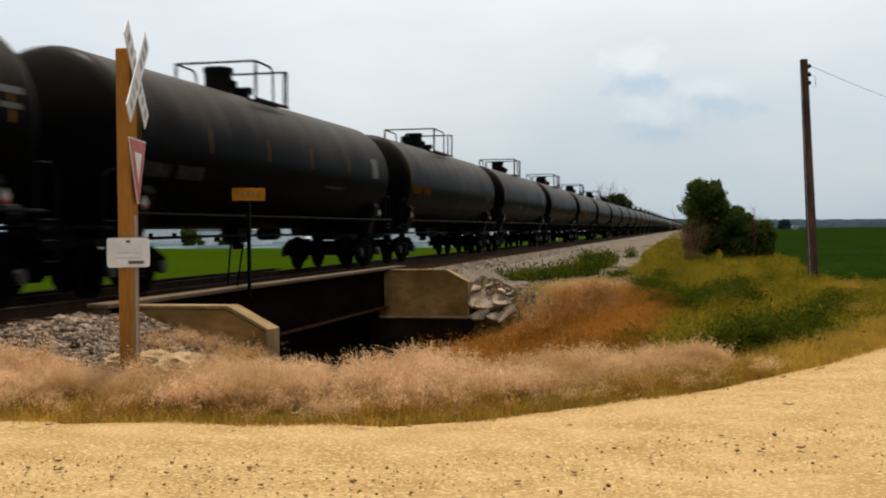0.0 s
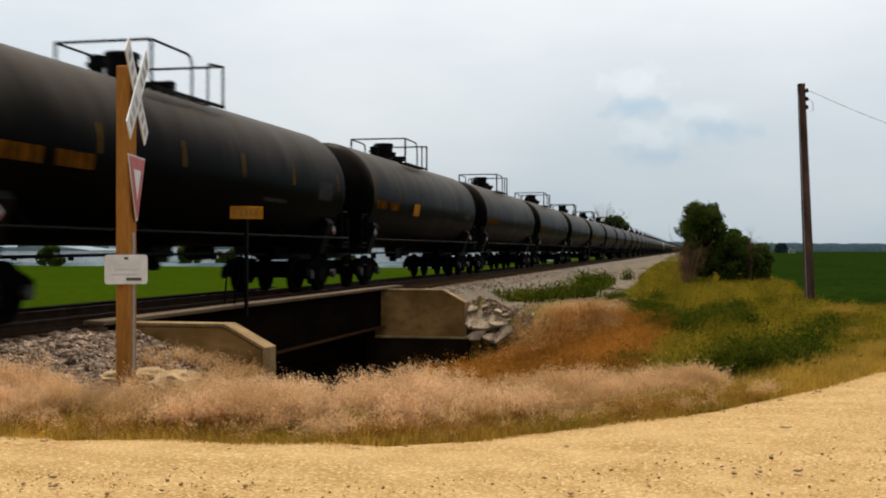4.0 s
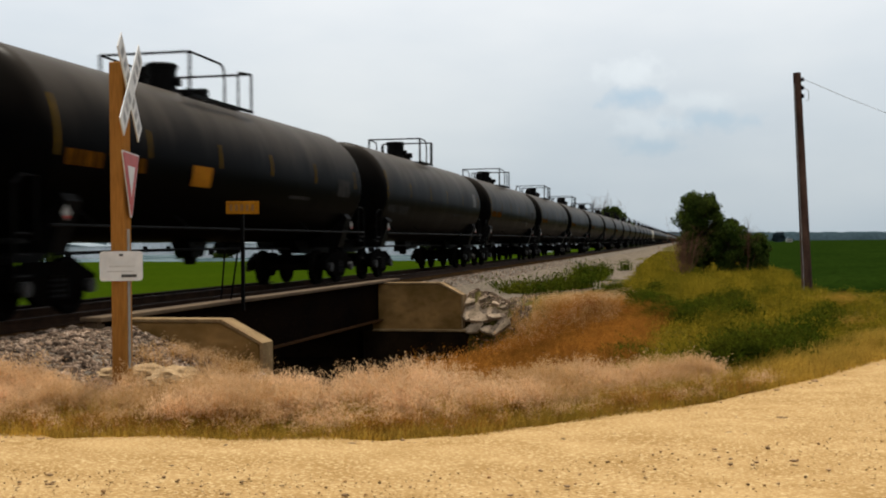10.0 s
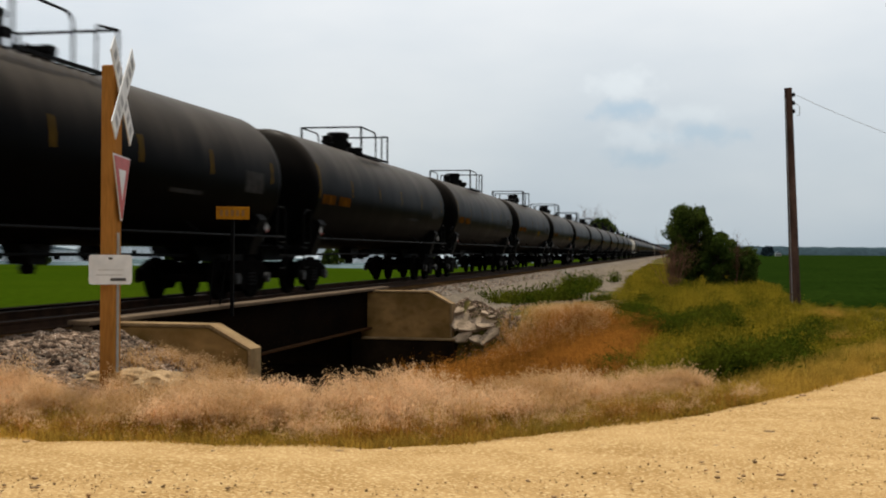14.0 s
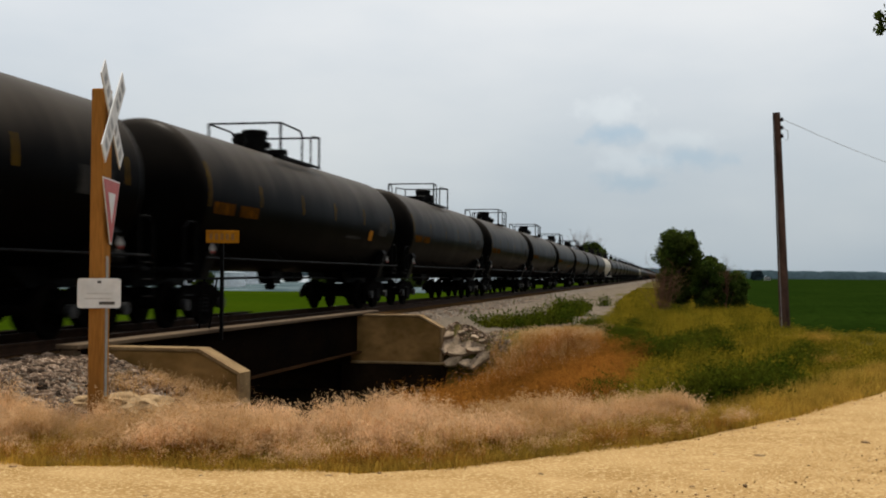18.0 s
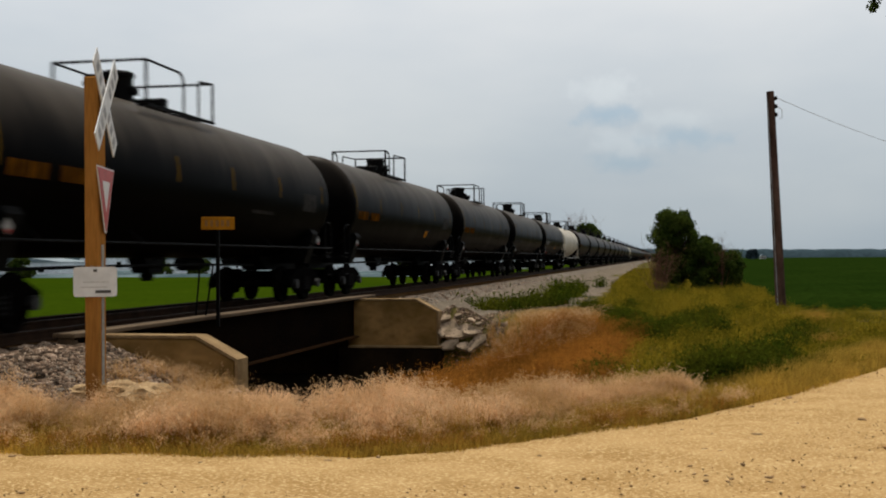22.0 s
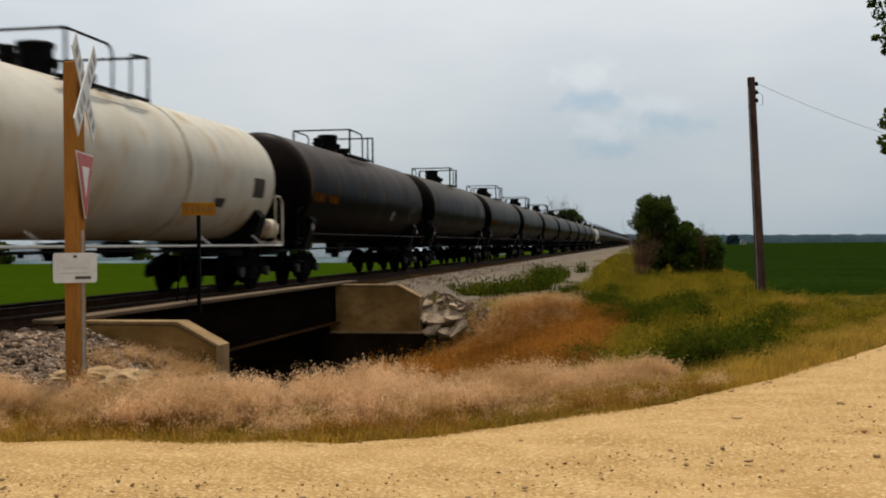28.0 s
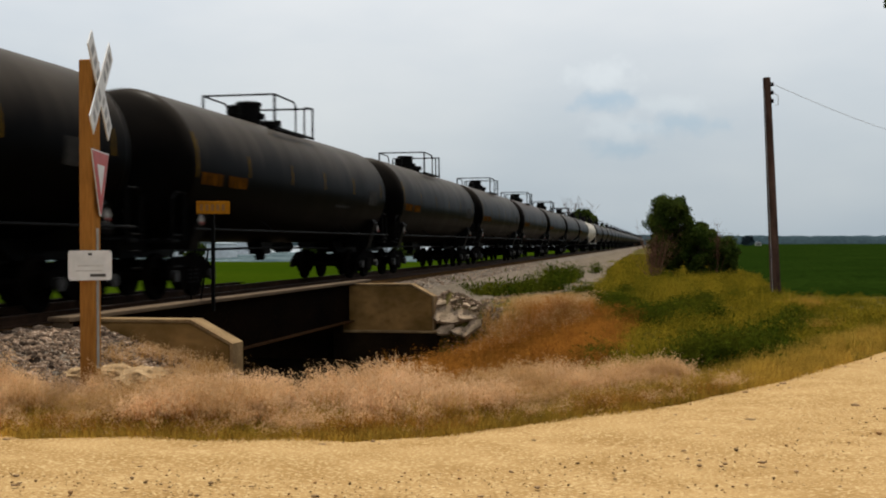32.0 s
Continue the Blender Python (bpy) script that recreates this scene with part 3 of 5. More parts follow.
def build_track():
    # ballast bed in two lengths, broken by the bridge
    for y0, y1 in ((-1250.0, 15.4), (30.95, 1300.0)):
        bm = bmesh.new()
        prof = [(TRACK_X - 5.6, -1.2), (TRACK_X + 5.6, -1.2), (TRACK_X + 5.0, -0.72), (TRACK_X + 2.3, 0.32), (TRACK_X + 1.6, 0.25), (TRACK_X - 1.6, 0.25), (TRACK_X - 2.3, 0.32), (TRACK_X - 5.0, -0.72)]
        extrude_profile(bm, prof, "y", y0, y1)
        ob = part("ballast_bed", bm, M_BALLAST)
        tagged(ob, "grey crushed-stone ballast shoulder of the railway", "ballast", kind="structure")
        crib = bmesh.new()
        box(crib, TRACK_X - 1.62, TRACK_X + 1.62, y0, y1, 0.2, 0.264)
        part("crib_ballast", crib, M_CRIB, ob, "dark brown ballast between the ties")
    track = new("railway_track")
    tagged(track, "single steel railway track on dark timber ties", "railway track", kind="structure")
    for side in (-1, 1):
        x = TRACK_X + side * 0.755
        z = RAIL_Z
        prof = [(x - 0.07, z - 0.18), (x + 0.07, z - 0.18), (x + 0.07, z - 0.165), (x + 0.012, z - 0.14), (x + 0.012, z - 0.045), (x + 0.036, z - 0.035), (x + 0.036, z - 0.004),
                (x - 0.036, z - 0.004), (x - 0.036, z - 0.035), (x - 0.012, z - 0.045), (x - 0.012, z - 0.14), (x - 0.07, z - 0.165)]
        rail = part("rail", extrude_profile(bmesh.new(), prof, "y", -1250, 1300), M_RAIL, track)
        part("railhead", box(bmesh.new(), x - 0.03, x + 0.03, -1250, 1300, z - 0.004, z), M_RAILTOP, rail, "polished steel running surface")
    tie_me = mesh_of(box(bmesh.new(), -1.3, 1.3, -0.115, 0.115, -0.18, 0.0, 0.012), "tie", M_TIE)
    n = 0
    y = -6.0
    while n < 298:
        tie = new("tie", tie_me)
        tie.parent = track
        tie.matrix_basis = pose(TRACK_X + random.uniform(-0.03, 0.03), y, RAIL_Z - 0.182, 0, 0, random.uniform(-1, 1))
        y += 0.53
        n += 1
    far = bmesh.new()
    while y < 420:
        box(far, TRACK_X - 1.3, TRACK_X + 1.3, y - 0.115, y + 0.115, RAIL_Z - 0.36, RAIL_Z - 0.182)
        y += 0.53
    tagged(part("far_ties", far, M_TIE, track), kind="stuff")


def build_bridge():
    bridge = new("railway_bridge")
    tagged(bridge, "short rusted steel girder railway bridge on concrete abutments", "bridge", kind="structure")
    for x in (-8.52, 2 * TRACK_X + 8.52):
        s = 1 if x > TRACK_X else -1
        prof = [(x - 0.012, -0.575), (x + 0.012, -0.575), (x + 0.012, 0.40), (x + 0.16, 0.415), (x + 0.16, 0.44), (x - 0.16, 0.44), (x - 0.16, 0.415), (x - 0.012, 0.40)]
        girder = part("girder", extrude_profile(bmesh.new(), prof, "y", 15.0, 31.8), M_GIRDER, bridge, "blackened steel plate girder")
        part("bottom_flange", box(bmesh.new(), x - 0.16, x + 0.16, 15.0, 31.8, -0.61, -0.576), M_FLANGE, girder, "rust-brown lower flange")
        if s > 0:
            part("kerb_timber", box(bmesh.new(), x - 0.15, x + 0.2, 14.85, 32.1, 0.444, 0.515, 0.012), M_CURB, girder, "weathered grey edge timber")
    part("bearing_post", box(bmesh.new(), -8.62, -8.4, 14.9, 15.1, -0.3, 0.44, 0.01), M_CURB, bridge, "short pale post under the girder end")
    part("deck", box(bmesh.new(), -12.1, -8.7, 15.3, 31.2, 0.0, 0.115), M_TIE, bridge, "dark timber deck")
    for y0, y1 in ((WALL_NEAR, WALL_NEAR + 0.45), (WALL_FAR, WALL_FAR + 0.5)):
        part("abutment", box(bmesh.new(), -12.5, -8.7, y0 + 0.02, y1 - 0.02, -2.6, -0.62), M_SHADESTONE, bridge, "concrete abutment coloured dark as under-bridge shade")
        for mirror in (False, True):
            prof = [(-8.69, -2.6), (-6.14, -2.6), (-6.14, 0.08), (-6.76, 0.405), (-8.69, 0.405)]
            if mirror:
                prof = [(2 * TRACK_X - a, min(b, -0.1)) for a, b in prof[:3]] + [(2 * TRACK_X + 8.69, -0.1)]
            w = extrude_profile(bmesh.new(), prof, "y", y0, y1)
            bmesh.ops.bevel(w, geom=w.edges[:], offset=0.025, segments=1, affect="EDGES")
            wing = part("wing_wall", w, M_CONCRETE, bridge, "weathered brown concrete wing wall with a sloped end")
            if not mirror:
                rim = [(-8.66, 0.408), (-6.755, 0.408), (-6.137, 0.085), (-6.137, -0.88), (-6.095, -0.88), (-6.095, 0.108), (-6.74, 0.45), (-8.66, 0.45)]
                part("edge_band", extrude_profile(bmesh.new(), rim, "y", y0 - 0.015, y1 - 0.05), M_SUNEDGE, wing, "concrete edge painted paler as sunlit")
    part("footing", box(bmesh.new(), -8.9, -6.0, WALL_FAR - 0.3, WALL_FAR + 0.45, -2.6, -0.89, 0.03), M_SHADESTONE, bridge, "concrete footing ledge coloured dark as the shade there")
    part("ledge_cap", box(bmesh.new(), -8.6, -5.98, WALL_FAR - 0.33, WALL_FAR - 0.005, -0.888, -0.84, 0.01), M_SUNEDGE, bridge, "footing ledge edge painted pale as sunlit")


def build_creek():
    xs, ys = np.arange(-26, 0.1, 0.5), np.arange(15.9, 30.5, 0.5)
    X, Y = np.meshgrid(xs, ys, indexing="ij")
    Z = -1.66 + 0.02 * np.sin(3 * X) * np.sin(2.3 * Y)
    tagged(raw("creek_bed", np.stack([X, Y, Z], -1).reshape(-1, 3), grid_faces(len(xs), len(ys)), M_SHADEMUD, smooth=True), "muddy creek bed coloured dark as the shade under the bridge", "creek", kind="structure")


build_ground()
build_creek()
build_road()
build_apron()
build_track()
build_bridge()


# ---- the train: tank cars, built once and copied
CAR_L, CYL_HALF, TANK_R, TANK_Z = 18.3, 7.7, 1.525, 2.655
HEAD = 0.68


def build_truck(parent, y0, spin, plain):
    """A two-axle freight truck: bolster > side frames, wheelsets, springs."""
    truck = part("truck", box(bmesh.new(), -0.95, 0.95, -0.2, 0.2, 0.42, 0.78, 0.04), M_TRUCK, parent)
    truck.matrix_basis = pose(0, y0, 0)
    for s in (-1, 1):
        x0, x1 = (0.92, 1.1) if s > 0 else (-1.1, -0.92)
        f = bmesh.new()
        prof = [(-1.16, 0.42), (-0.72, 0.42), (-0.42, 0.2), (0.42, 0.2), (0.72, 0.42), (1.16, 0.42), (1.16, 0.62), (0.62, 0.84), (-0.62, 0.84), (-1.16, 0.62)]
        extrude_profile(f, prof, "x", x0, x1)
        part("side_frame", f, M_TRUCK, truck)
        if not plain:
            for dy in (-0.16, 0, 0.16):
                coil = [(0.27, 0.0)] + [(0.27 + k * 0.04, 0.075 if k % 2 else 0.055) for k in range(10)] + [(0.63, 0.0)]
                part("spring", lathe(bmesh.new(), coil, "z", 8, (s * 1.12, dy, 0)), M_BLACK, truck)
    for dy in (-0.89, 0.89):
        w = bmesh.new()
        for s in (-1, 1):
            prof = [(0.66, 0.0), (0.66, 0.2), (0.69, 0.36), (0.665, 0.445), (0.69, 0.456), (0.70, 0.457), (0.80, 0.457), (0.80, 0.37), (0.74, 0.33), (0.75, 0.2), (0.81, 0.16), (0.81, 0.0)]
            lathe(w, [(s * a, r) for a, r in prof], "x", 22)
        cyl(w, (-1.16, 0, 0), (1.16, 0, 0), 0.085, 10)
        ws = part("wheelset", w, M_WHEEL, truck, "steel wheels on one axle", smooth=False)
        ws.matrix_basis = pose(0, dy, 0.457)
        for s in (-1, 1):
            c = bmesh.new()
            cyl(c, (s * 1.1, dy, 0.457), (s * 1.2, dy, 0.457), 0.115, 12)
            part("bearing_cap", c, M_BEARING, truck, "pale roller-bearing end cap")
        spin.setdefault(dy, []).append(ws)


# rails on the crown, by pattern: the end rail, where the first frame comes down, where the second rises and ends; then valve housing, manway and relief valve
DOMES = {"long": (-1.95, -0.27, 0.46, 1.2, -1.25, 0.1, -1.9), "short": (-1.1, -0.05, 0.64, 0.84, -0.95, 0.0, None), "split": (-2.3, -1.73, -1.06, 0.68, 0.0, -1.3, 0.85)}
DOME_PARTS = ("valve_housing", "manway", "relief_valve", "platform", "guard_rail", "rail_post", "end_rail")


def build_dome(car, pattern):
    """Fittings housing, manway and railed platform on the tank's crown."""
    top = TANK_Z + TANK_R
    y0, yc, yi, yf, y_house, y_man, y_rel = DOMES[pattern]
    h = bmesh.new()
    lathe(h, [(top - 0.12, 0.0), (top - 0.12, 0.31), (top + 0.46, 0.31), (top + 0.46, 0.34), (top + 0.53, 0.34), (top + 0.56, 0.31), (top + 0.57, 0.0)], "z", 18, (0, y_house, 0))
    box(h, 0.28, 0.42, y_house - 0.08, y_house + 0.1, top + 0.1, top + 0.26, 0.02)
    part("valve_housing", h, M_BLACK, car, "black cylindrical valve housing")
    m = bmesh.new()
    lathe(m, [(top - 0.12, 0.0), (top - 0.12, 0.33), (top + 0.1, 0.33), (top + 0.1, 0.39), (top + 0.17, 0.39), (top + 0.2, 0.0)], "z", 16, (0, y_man, 0))
    cyl(m, (-0.38, y_man, top + 0.2), (0.38, y_man, top + 0.2), 0.035, 6)
    for i in range(8):
        a = i * math.pi / 4 + 0.3
        cyl(m, (0.37 * math.cos(a), y_man + 0.37 * math.sin(a), top + 0.06), (0.37 * math.cos(a), y_man + 0.37 * math.sin(a), top + 0.21), 0.03, 5)
    part("manway", m, M_BLACK, car, "bolted manway lid")
    if y_rel is not None:
        v = bmesh.new()
        lathe(v, [(top - 0.12, 0.0), (top - 0.12, 0.13), (top + 0.2, 0.13), (top + 0.2, 0.19), (top + 0.27, 0.19), (top + 0.27, 0.14), (top + 0.4, 0.16), (top + 0.44, 0.0)], "z", 12, (-0.15 if y_rel < 0 else 0.12, y_rel, 0))
        part("relief_valve", v, M_BLACK, car, "slim relief valve")
    p = bmesh.new()
    for s in (-1, 1):
        x0, x1 = (0.48, 1.0) if s > 0 else (-1.0, -0.48)
        for k in range(int((yf - y0) / 0.36)):
            y = y0 + 0.1 + k * 0.36
            box(p, x0, x1, y, y + 0.05, top - 0.2, top - 0.16)
        for x in (x0, x1 - 0.05):
            box(p, x, x + 0.05, y0, yf, top - 0.21, top - 0.15)
    part("platform", p, M_BLACK, car, "black steel grating platform")
    z0, z1 = top - 0.2, top + 0.66
    for s in (-1, 1):
        x = 0.95 * s
        rail = [(x, y0, z1), (x, yc - 0.2, z1 - 0.02), (x, yc - 0.1, z1 - 0.06), (x, yc - 0.02, z1 - 0.15), (x, yc, z1 - 0.28), (x, yc, z0)]
        part("guard_rail", pipe(bmesh.new(), rail, 0.027, 6), M_BLACK, car, "bent pipe guard rail")
        part("rail_post", pipe(bmesh.new(), [(x, y0, z0), (x, y0, z1)], 0.034, 6), M_BLACK, car)
        rail = [(x, yi, z0), (x, yi, z1 - 0.16), (x, yi + 0.03, z1 - 0.08), (x, yi + 0.09, z1 - 0.05), (x, yf, z1)]
        part("guard_rail", pipe(bmesh.new(), rail, 0.025, 6), M_BLACK, car, "bent pipe guard rail")
        part("rail_post", pipe(bmesh.new(), [(x, yf, z0), (x, yf, z1)], 0.03, 6), M_BLACK, car)
    for y in (y0, yf):
        part("end_rail", pipe(bmesh.new(), [(-0.95, y, z1), (0.95, y, z1)], 0.026, 6), M_BLACK, car)


def decal(bm, y0, y1, z0, z1, side, lift=0.006):
    """A thin skin lying on the tank's curved flank."""
    n = 5
    cols = []
    for i in range(n + 1):
        z = z0 + (z1 - z0) * i / n
        x = side * (math.sqrt(max(0.01, (TANK_R + lift) ** 2 - (z - TANK_Z) ** 2)))
        cols.append((bm.verts.new((x, y0, z)), bm.verts.new((x, y1, z))))
    for a, b in zip(cols[:-1], cols[1:]):
        f = (a[0], a[1], b[1], b[0])
        bm.faces.new(f if side > 0 else f[::-1])
    return bm


def build_car(spin, style="black", pattern="long", plain=False):
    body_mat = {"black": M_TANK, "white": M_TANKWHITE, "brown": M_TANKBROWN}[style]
    look_words = {"black": "black railway tank car, dusty, painted lighter on top as lit, with orange marks, on two trucks", "white": "cream-white railway tank car streaked with grime, on two trucks",
                  "brown": "dull dark brown railway tank car, dusty, painted lighter on top as lit, on two trucks"}[style]
    car = new("tank_car")
    tagged(car, look_words, "tank car", "cars of the train")
    prof = [(-CYL_HALF - HEAD * math.sin(radians(a)), TANK_R * math.cos(radians(a))) for a in range(90, 0, -10)]
    body = []
    for k in range(6):                                   # shell courses with slight weld beads
        y0 = -CYL_HALF + k * CYL_HALF / 3
        y1 = y0 + CYL_HALF / 3
        body += [(y0, TANK_R), (y0 + 0.015, TANK_R + 0.0003), (y0 + 0.03, TANK_R), (y1 - 0.02, TANK_R)]
    body += [(CYL_HALF, TANK_R)]
    prof = prof + body + [(CYL_HALF + HEAD * math.sin(radians(a)), TANK_R * math.cos(radians(a))) for a in range(10, 91, 10)]
    t = lathe(bmesh.new(), prof, "y", 24 if plain else 48, (0, 0, TANK_Z))
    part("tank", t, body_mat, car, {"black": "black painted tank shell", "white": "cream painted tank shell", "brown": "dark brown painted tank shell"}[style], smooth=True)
    for e in (-1, 1):
        s = bmesh.new()
        extrude_profile(s, [(e * 5.6, 1.18), (e * 6.2, 0.82), (e * 8.5, 0.82), (e * 8.5, 1.12), (e * 7.6, 1.35)], "x", -0.32, 0.32)
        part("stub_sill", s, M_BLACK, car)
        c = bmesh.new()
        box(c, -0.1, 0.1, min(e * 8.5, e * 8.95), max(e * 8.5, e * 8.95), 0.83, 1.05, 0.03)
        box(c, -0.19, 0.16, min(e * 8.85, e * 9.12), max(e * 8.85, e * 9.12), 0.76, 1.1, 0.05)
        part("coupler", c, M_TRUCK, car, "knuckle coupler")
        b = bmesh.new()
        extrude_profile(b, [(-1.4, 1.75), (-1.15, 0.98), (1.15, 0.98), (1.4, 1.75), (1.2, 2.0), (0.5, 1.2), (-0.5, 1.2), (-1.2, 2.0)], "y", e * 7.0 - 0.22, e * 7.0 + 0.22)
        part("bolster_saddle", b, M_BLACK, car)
        build_truck(car, e * 7.0, spin, plain)
        pf = bmesh.new()
        box(pf, -1.35, 1.35, min(e * 8.1, e * 8.55), max(e * 8.1, e * 8.55), 1.12, 1.17)
        for k in range(8):
            x = -1.3 + k * 0.36
            box(pf, x, x + 0.06, min(e * 8.1, e * 8.55), max(e * 8.1, e * 8.55), 1.172, 1.19)
        part("end_platform", pf, M_BLACK if style != "white" else M_TANKWHITE, car)
        for s_ in (-1, 1):
            g = bmesh.new()
            x = 1.38 * s_
            foot, crest = (1.1, 2.3) if style == "white" else (0.62, 2.08)
            pipe(g, [(x, e * 8.5, foot), (x, e * 8.5, crest - 0.13), (x, e * 8.3, crest), (x, e * 7.95, crest), (x, e * 7.95, 1.15)], 0.024, 6)
            for k in range(0 if style == "white" else 3):
                pipe(g, [(x, e * 8.5, 0.66 + k * 0.3), (x, e * 8.1, 0.66 + k * 0.3)], 0.018, 5)
            part("corner_ladder", g, M_TANKWHITE if style == "white" else M_BLACK, car, "grab-iron ladder at the corner")
    build_dome(car, pattern)
    for s in (-1, 1):
        r = bmesh.new()
        x = 1.56 * s
        low = 1.08 if style == "white" else 1.38
        pipe(r, [(x, -7.9, low), (x, 7.9, low)], 0.026, 6)
        for y in (-6.6, -3.3, 3.3, 6.6):
            pipe(r, [(1.25 * s, y, low + 0.24), (x, y, low)], 0.018, 5)
        part("side_handrail", r, M_WHITE if style == "white" else M_BLACK, car, "long side handrail")
        if plain:
            continue
        for y in (-7.62, -4.75, -1.8, 0.95, 3.9, 7.2) if style != "white" else ():
            d = decal(bmesh.new(), y - 0.035, y + 0.035, 2.55 if y > -7 else 2.4, 3.02 if y > -7 else 3.3, s)
            part("reflector", d, M_YELLOW, car, "yellow reflective strip")
        if style == "white":
            part("data_panel", decal(bmesh.new(), 6.28, 7.02, 2.2, 2.68, s), M_GRIME, car, "dark grey data panel")
            part("mark_bar", decal(bmesh.new(), 4.09, 4.67, 1.9, 2.1, s), M_GRIME, car, "dark lettering bar")
        else:
            white = pattern == "short"
            for k in range(9):                           # reporting mark: letters, a gap, figures
                if k == 4:
                    continue
                y, low = (-7.4, 2.02) if white else (-7.35, 2.28)
                part("mark_bar", decal(bmesh.new(), y + k * 0.28, y + k * 0.28 + 0.2, low, low + 0.24, s), M_DIMWHITE if white else M_ORANGE, car, "faded white lettering bar" if white else "orange lettering bar")
            part("data_panel", decal(bmesh.new(), 6.1 if white else 5.65, 6.7, 2.55 if white else 2.3, 3.1 if white else 2.75, s), M_STENCIL if white else M_DIMWHITE, car, "faded white data panel")
            part("stencil_bar", decal(bmesh.new(), 2.2, 3.6, 2.12, 2.2, s), M_DIMWHITE, car)
        for y in (-7.2, 7.2):
            h = bmesh.new()
            extrude_profile(h, [(y, 1.45), (y + 0.12, 1.57), (y, 1.69), (y - 0.12, 1.57)], "x", s * 1.40 - 0.008, s * 1.40 + 0.008)
            pl = part("placard", h, M_DULL, car, "diamond hazard placard, red and white")
            q = bmesh.new()
            extrude_profile(q, [(y - 0.065, 1.57 - 0.045), (y + 0.065, 1.57 - 0.045), (y, 1.465)], "x", s * 1.412 - 0.006, s * 1.412 + 0.006)
            part("red_field", q, M_RED, pl)
    o = bmesh.new()
    lathe(o, [(0.66, 0.0), (0.66, 0.11), (0.76, 0.15), (0.86, 0.1), (1.12, 0.24), (1.18, 0.0)], "z", 14)
    part("outlet_valve", o, M_BLACK, car, "bottom outlet valve")
    sk = extrude_profile(bmesh.new(), [(-0.5, 1.15), (-0.24, 0.82), (0.24, 0.82), (0.5, 1.15)], "x", -0.2, 0.2)
    part("outlet_skid", sk, M_BLACK, car)
    if not plain:
        a = lathe(bmesh.new(), [(2.6, 0.0), (2.6, 0.15), (2.66, 0.18), (3.6, 0.18), (3.66, 0.15), (3.66, 0.0)], "y", 14, (-0.45, 0, 1.02))
        part("air_reservoir", a, M_BLACK, car)
        br = lathe(bmesh.new(), [(8.35, 0.0), (8.35, 0.15), (8.8, 0.15), (8.8, 0.0)], "y", 12, (0.7, -0.3, 1.35))
        part("brake_cylinder", br, M_TANKWHITE if style == "white" else M_BLACK, car)
        wh = bmesh.new()
        pts = [(-0.75 + 0.27 * math.cos(i * math.pi / 8), 8.62, 1.72 + 0.27 * math.sin(i * math.pi / 8)) for i in range(17)]
        pipe(wh, pts, 0.018, 5)
        for i in (0, 4, 8, 12):
            pipe(wh, [(-0.75, 8.62, 1.72), pts[i]], 0.014, 4)
        pipe(wh, [(-0.75, 8.62, 1.72), (-0.75, 8.4, 1.72), (-0.75, 8.4, 1.15)], 0.03, 5)
        part("brake_wheel", wh, M_STENCIL, car, "hand-brake wheel")
        pp = bmesh.new()
        pipe(pp, [(0.2, -5.6, 0.95), (0.3, -2.0, 0.98), (0.3, 2.0, 0.98), (0.2, 5.6, 0.95)], 0.03, 6)
        part("train_line", pp, M_BLACK, car, "air pipe under the tank")
        if style == "white":
            ac = bmesh.new()
            lathe(ac, [(8.0, 0.0), (8.0, 0.2), (8.06, 0.25), (8.62, 0.25), (8.68, 0.2), (8.68, 0.0)], "y", 14, (1.0, 0, 1.5))
            part("equipment_drum", ac, M_TANKWHITE, car, "white drum on the end platform")
            ring = [(2.5, TANK_R - 0.03), (2.5, TANK_R + 0.014), (2.62, TANK_R + 0.014), (2.62, TANK_R - 0.03)]
            part("jacket_band", lathe(bmesh.new(), ring, "y", 48, (0, 0, TANK_Z)), M_BANDWHITE, car, "narrow stained band round the tank")
            # a slimmer tank than its neighbours'
            slim = Matrix.Translation((0, 0, TANK_Z - 0.02)) @ Matrix.Diagonal((0.945, 1, 0.945, 1)) @ Matrix.Translation((0, 0, -TANK_Z))
            for c in car.children:
                kind = c.name.split(".")[0]
                if kind in ("tank", "data_panel", "mark_bar", "jacket_band"):
                    c.matrix_basis = slim
                elif kind in DOME_PARTS:
                    c.matrix_basis = pose(0, 0, -0.11)
    return car


def train_shift(t):
    """Car lengths by which the train stands off its zero mark at t seconds; it gathers speed slowly."""
    return 0.9183 - 0.80077 * t - 0.0011354 * t * t


SPIN = {}
cars = []
FIRST, LAST, DETAILED = -2, 62, 37
WHITE_MARKS, SPLIT_RAILS = (-1, 0, 2, 7, 9, 21, 25), (14, 16, 19, 22)
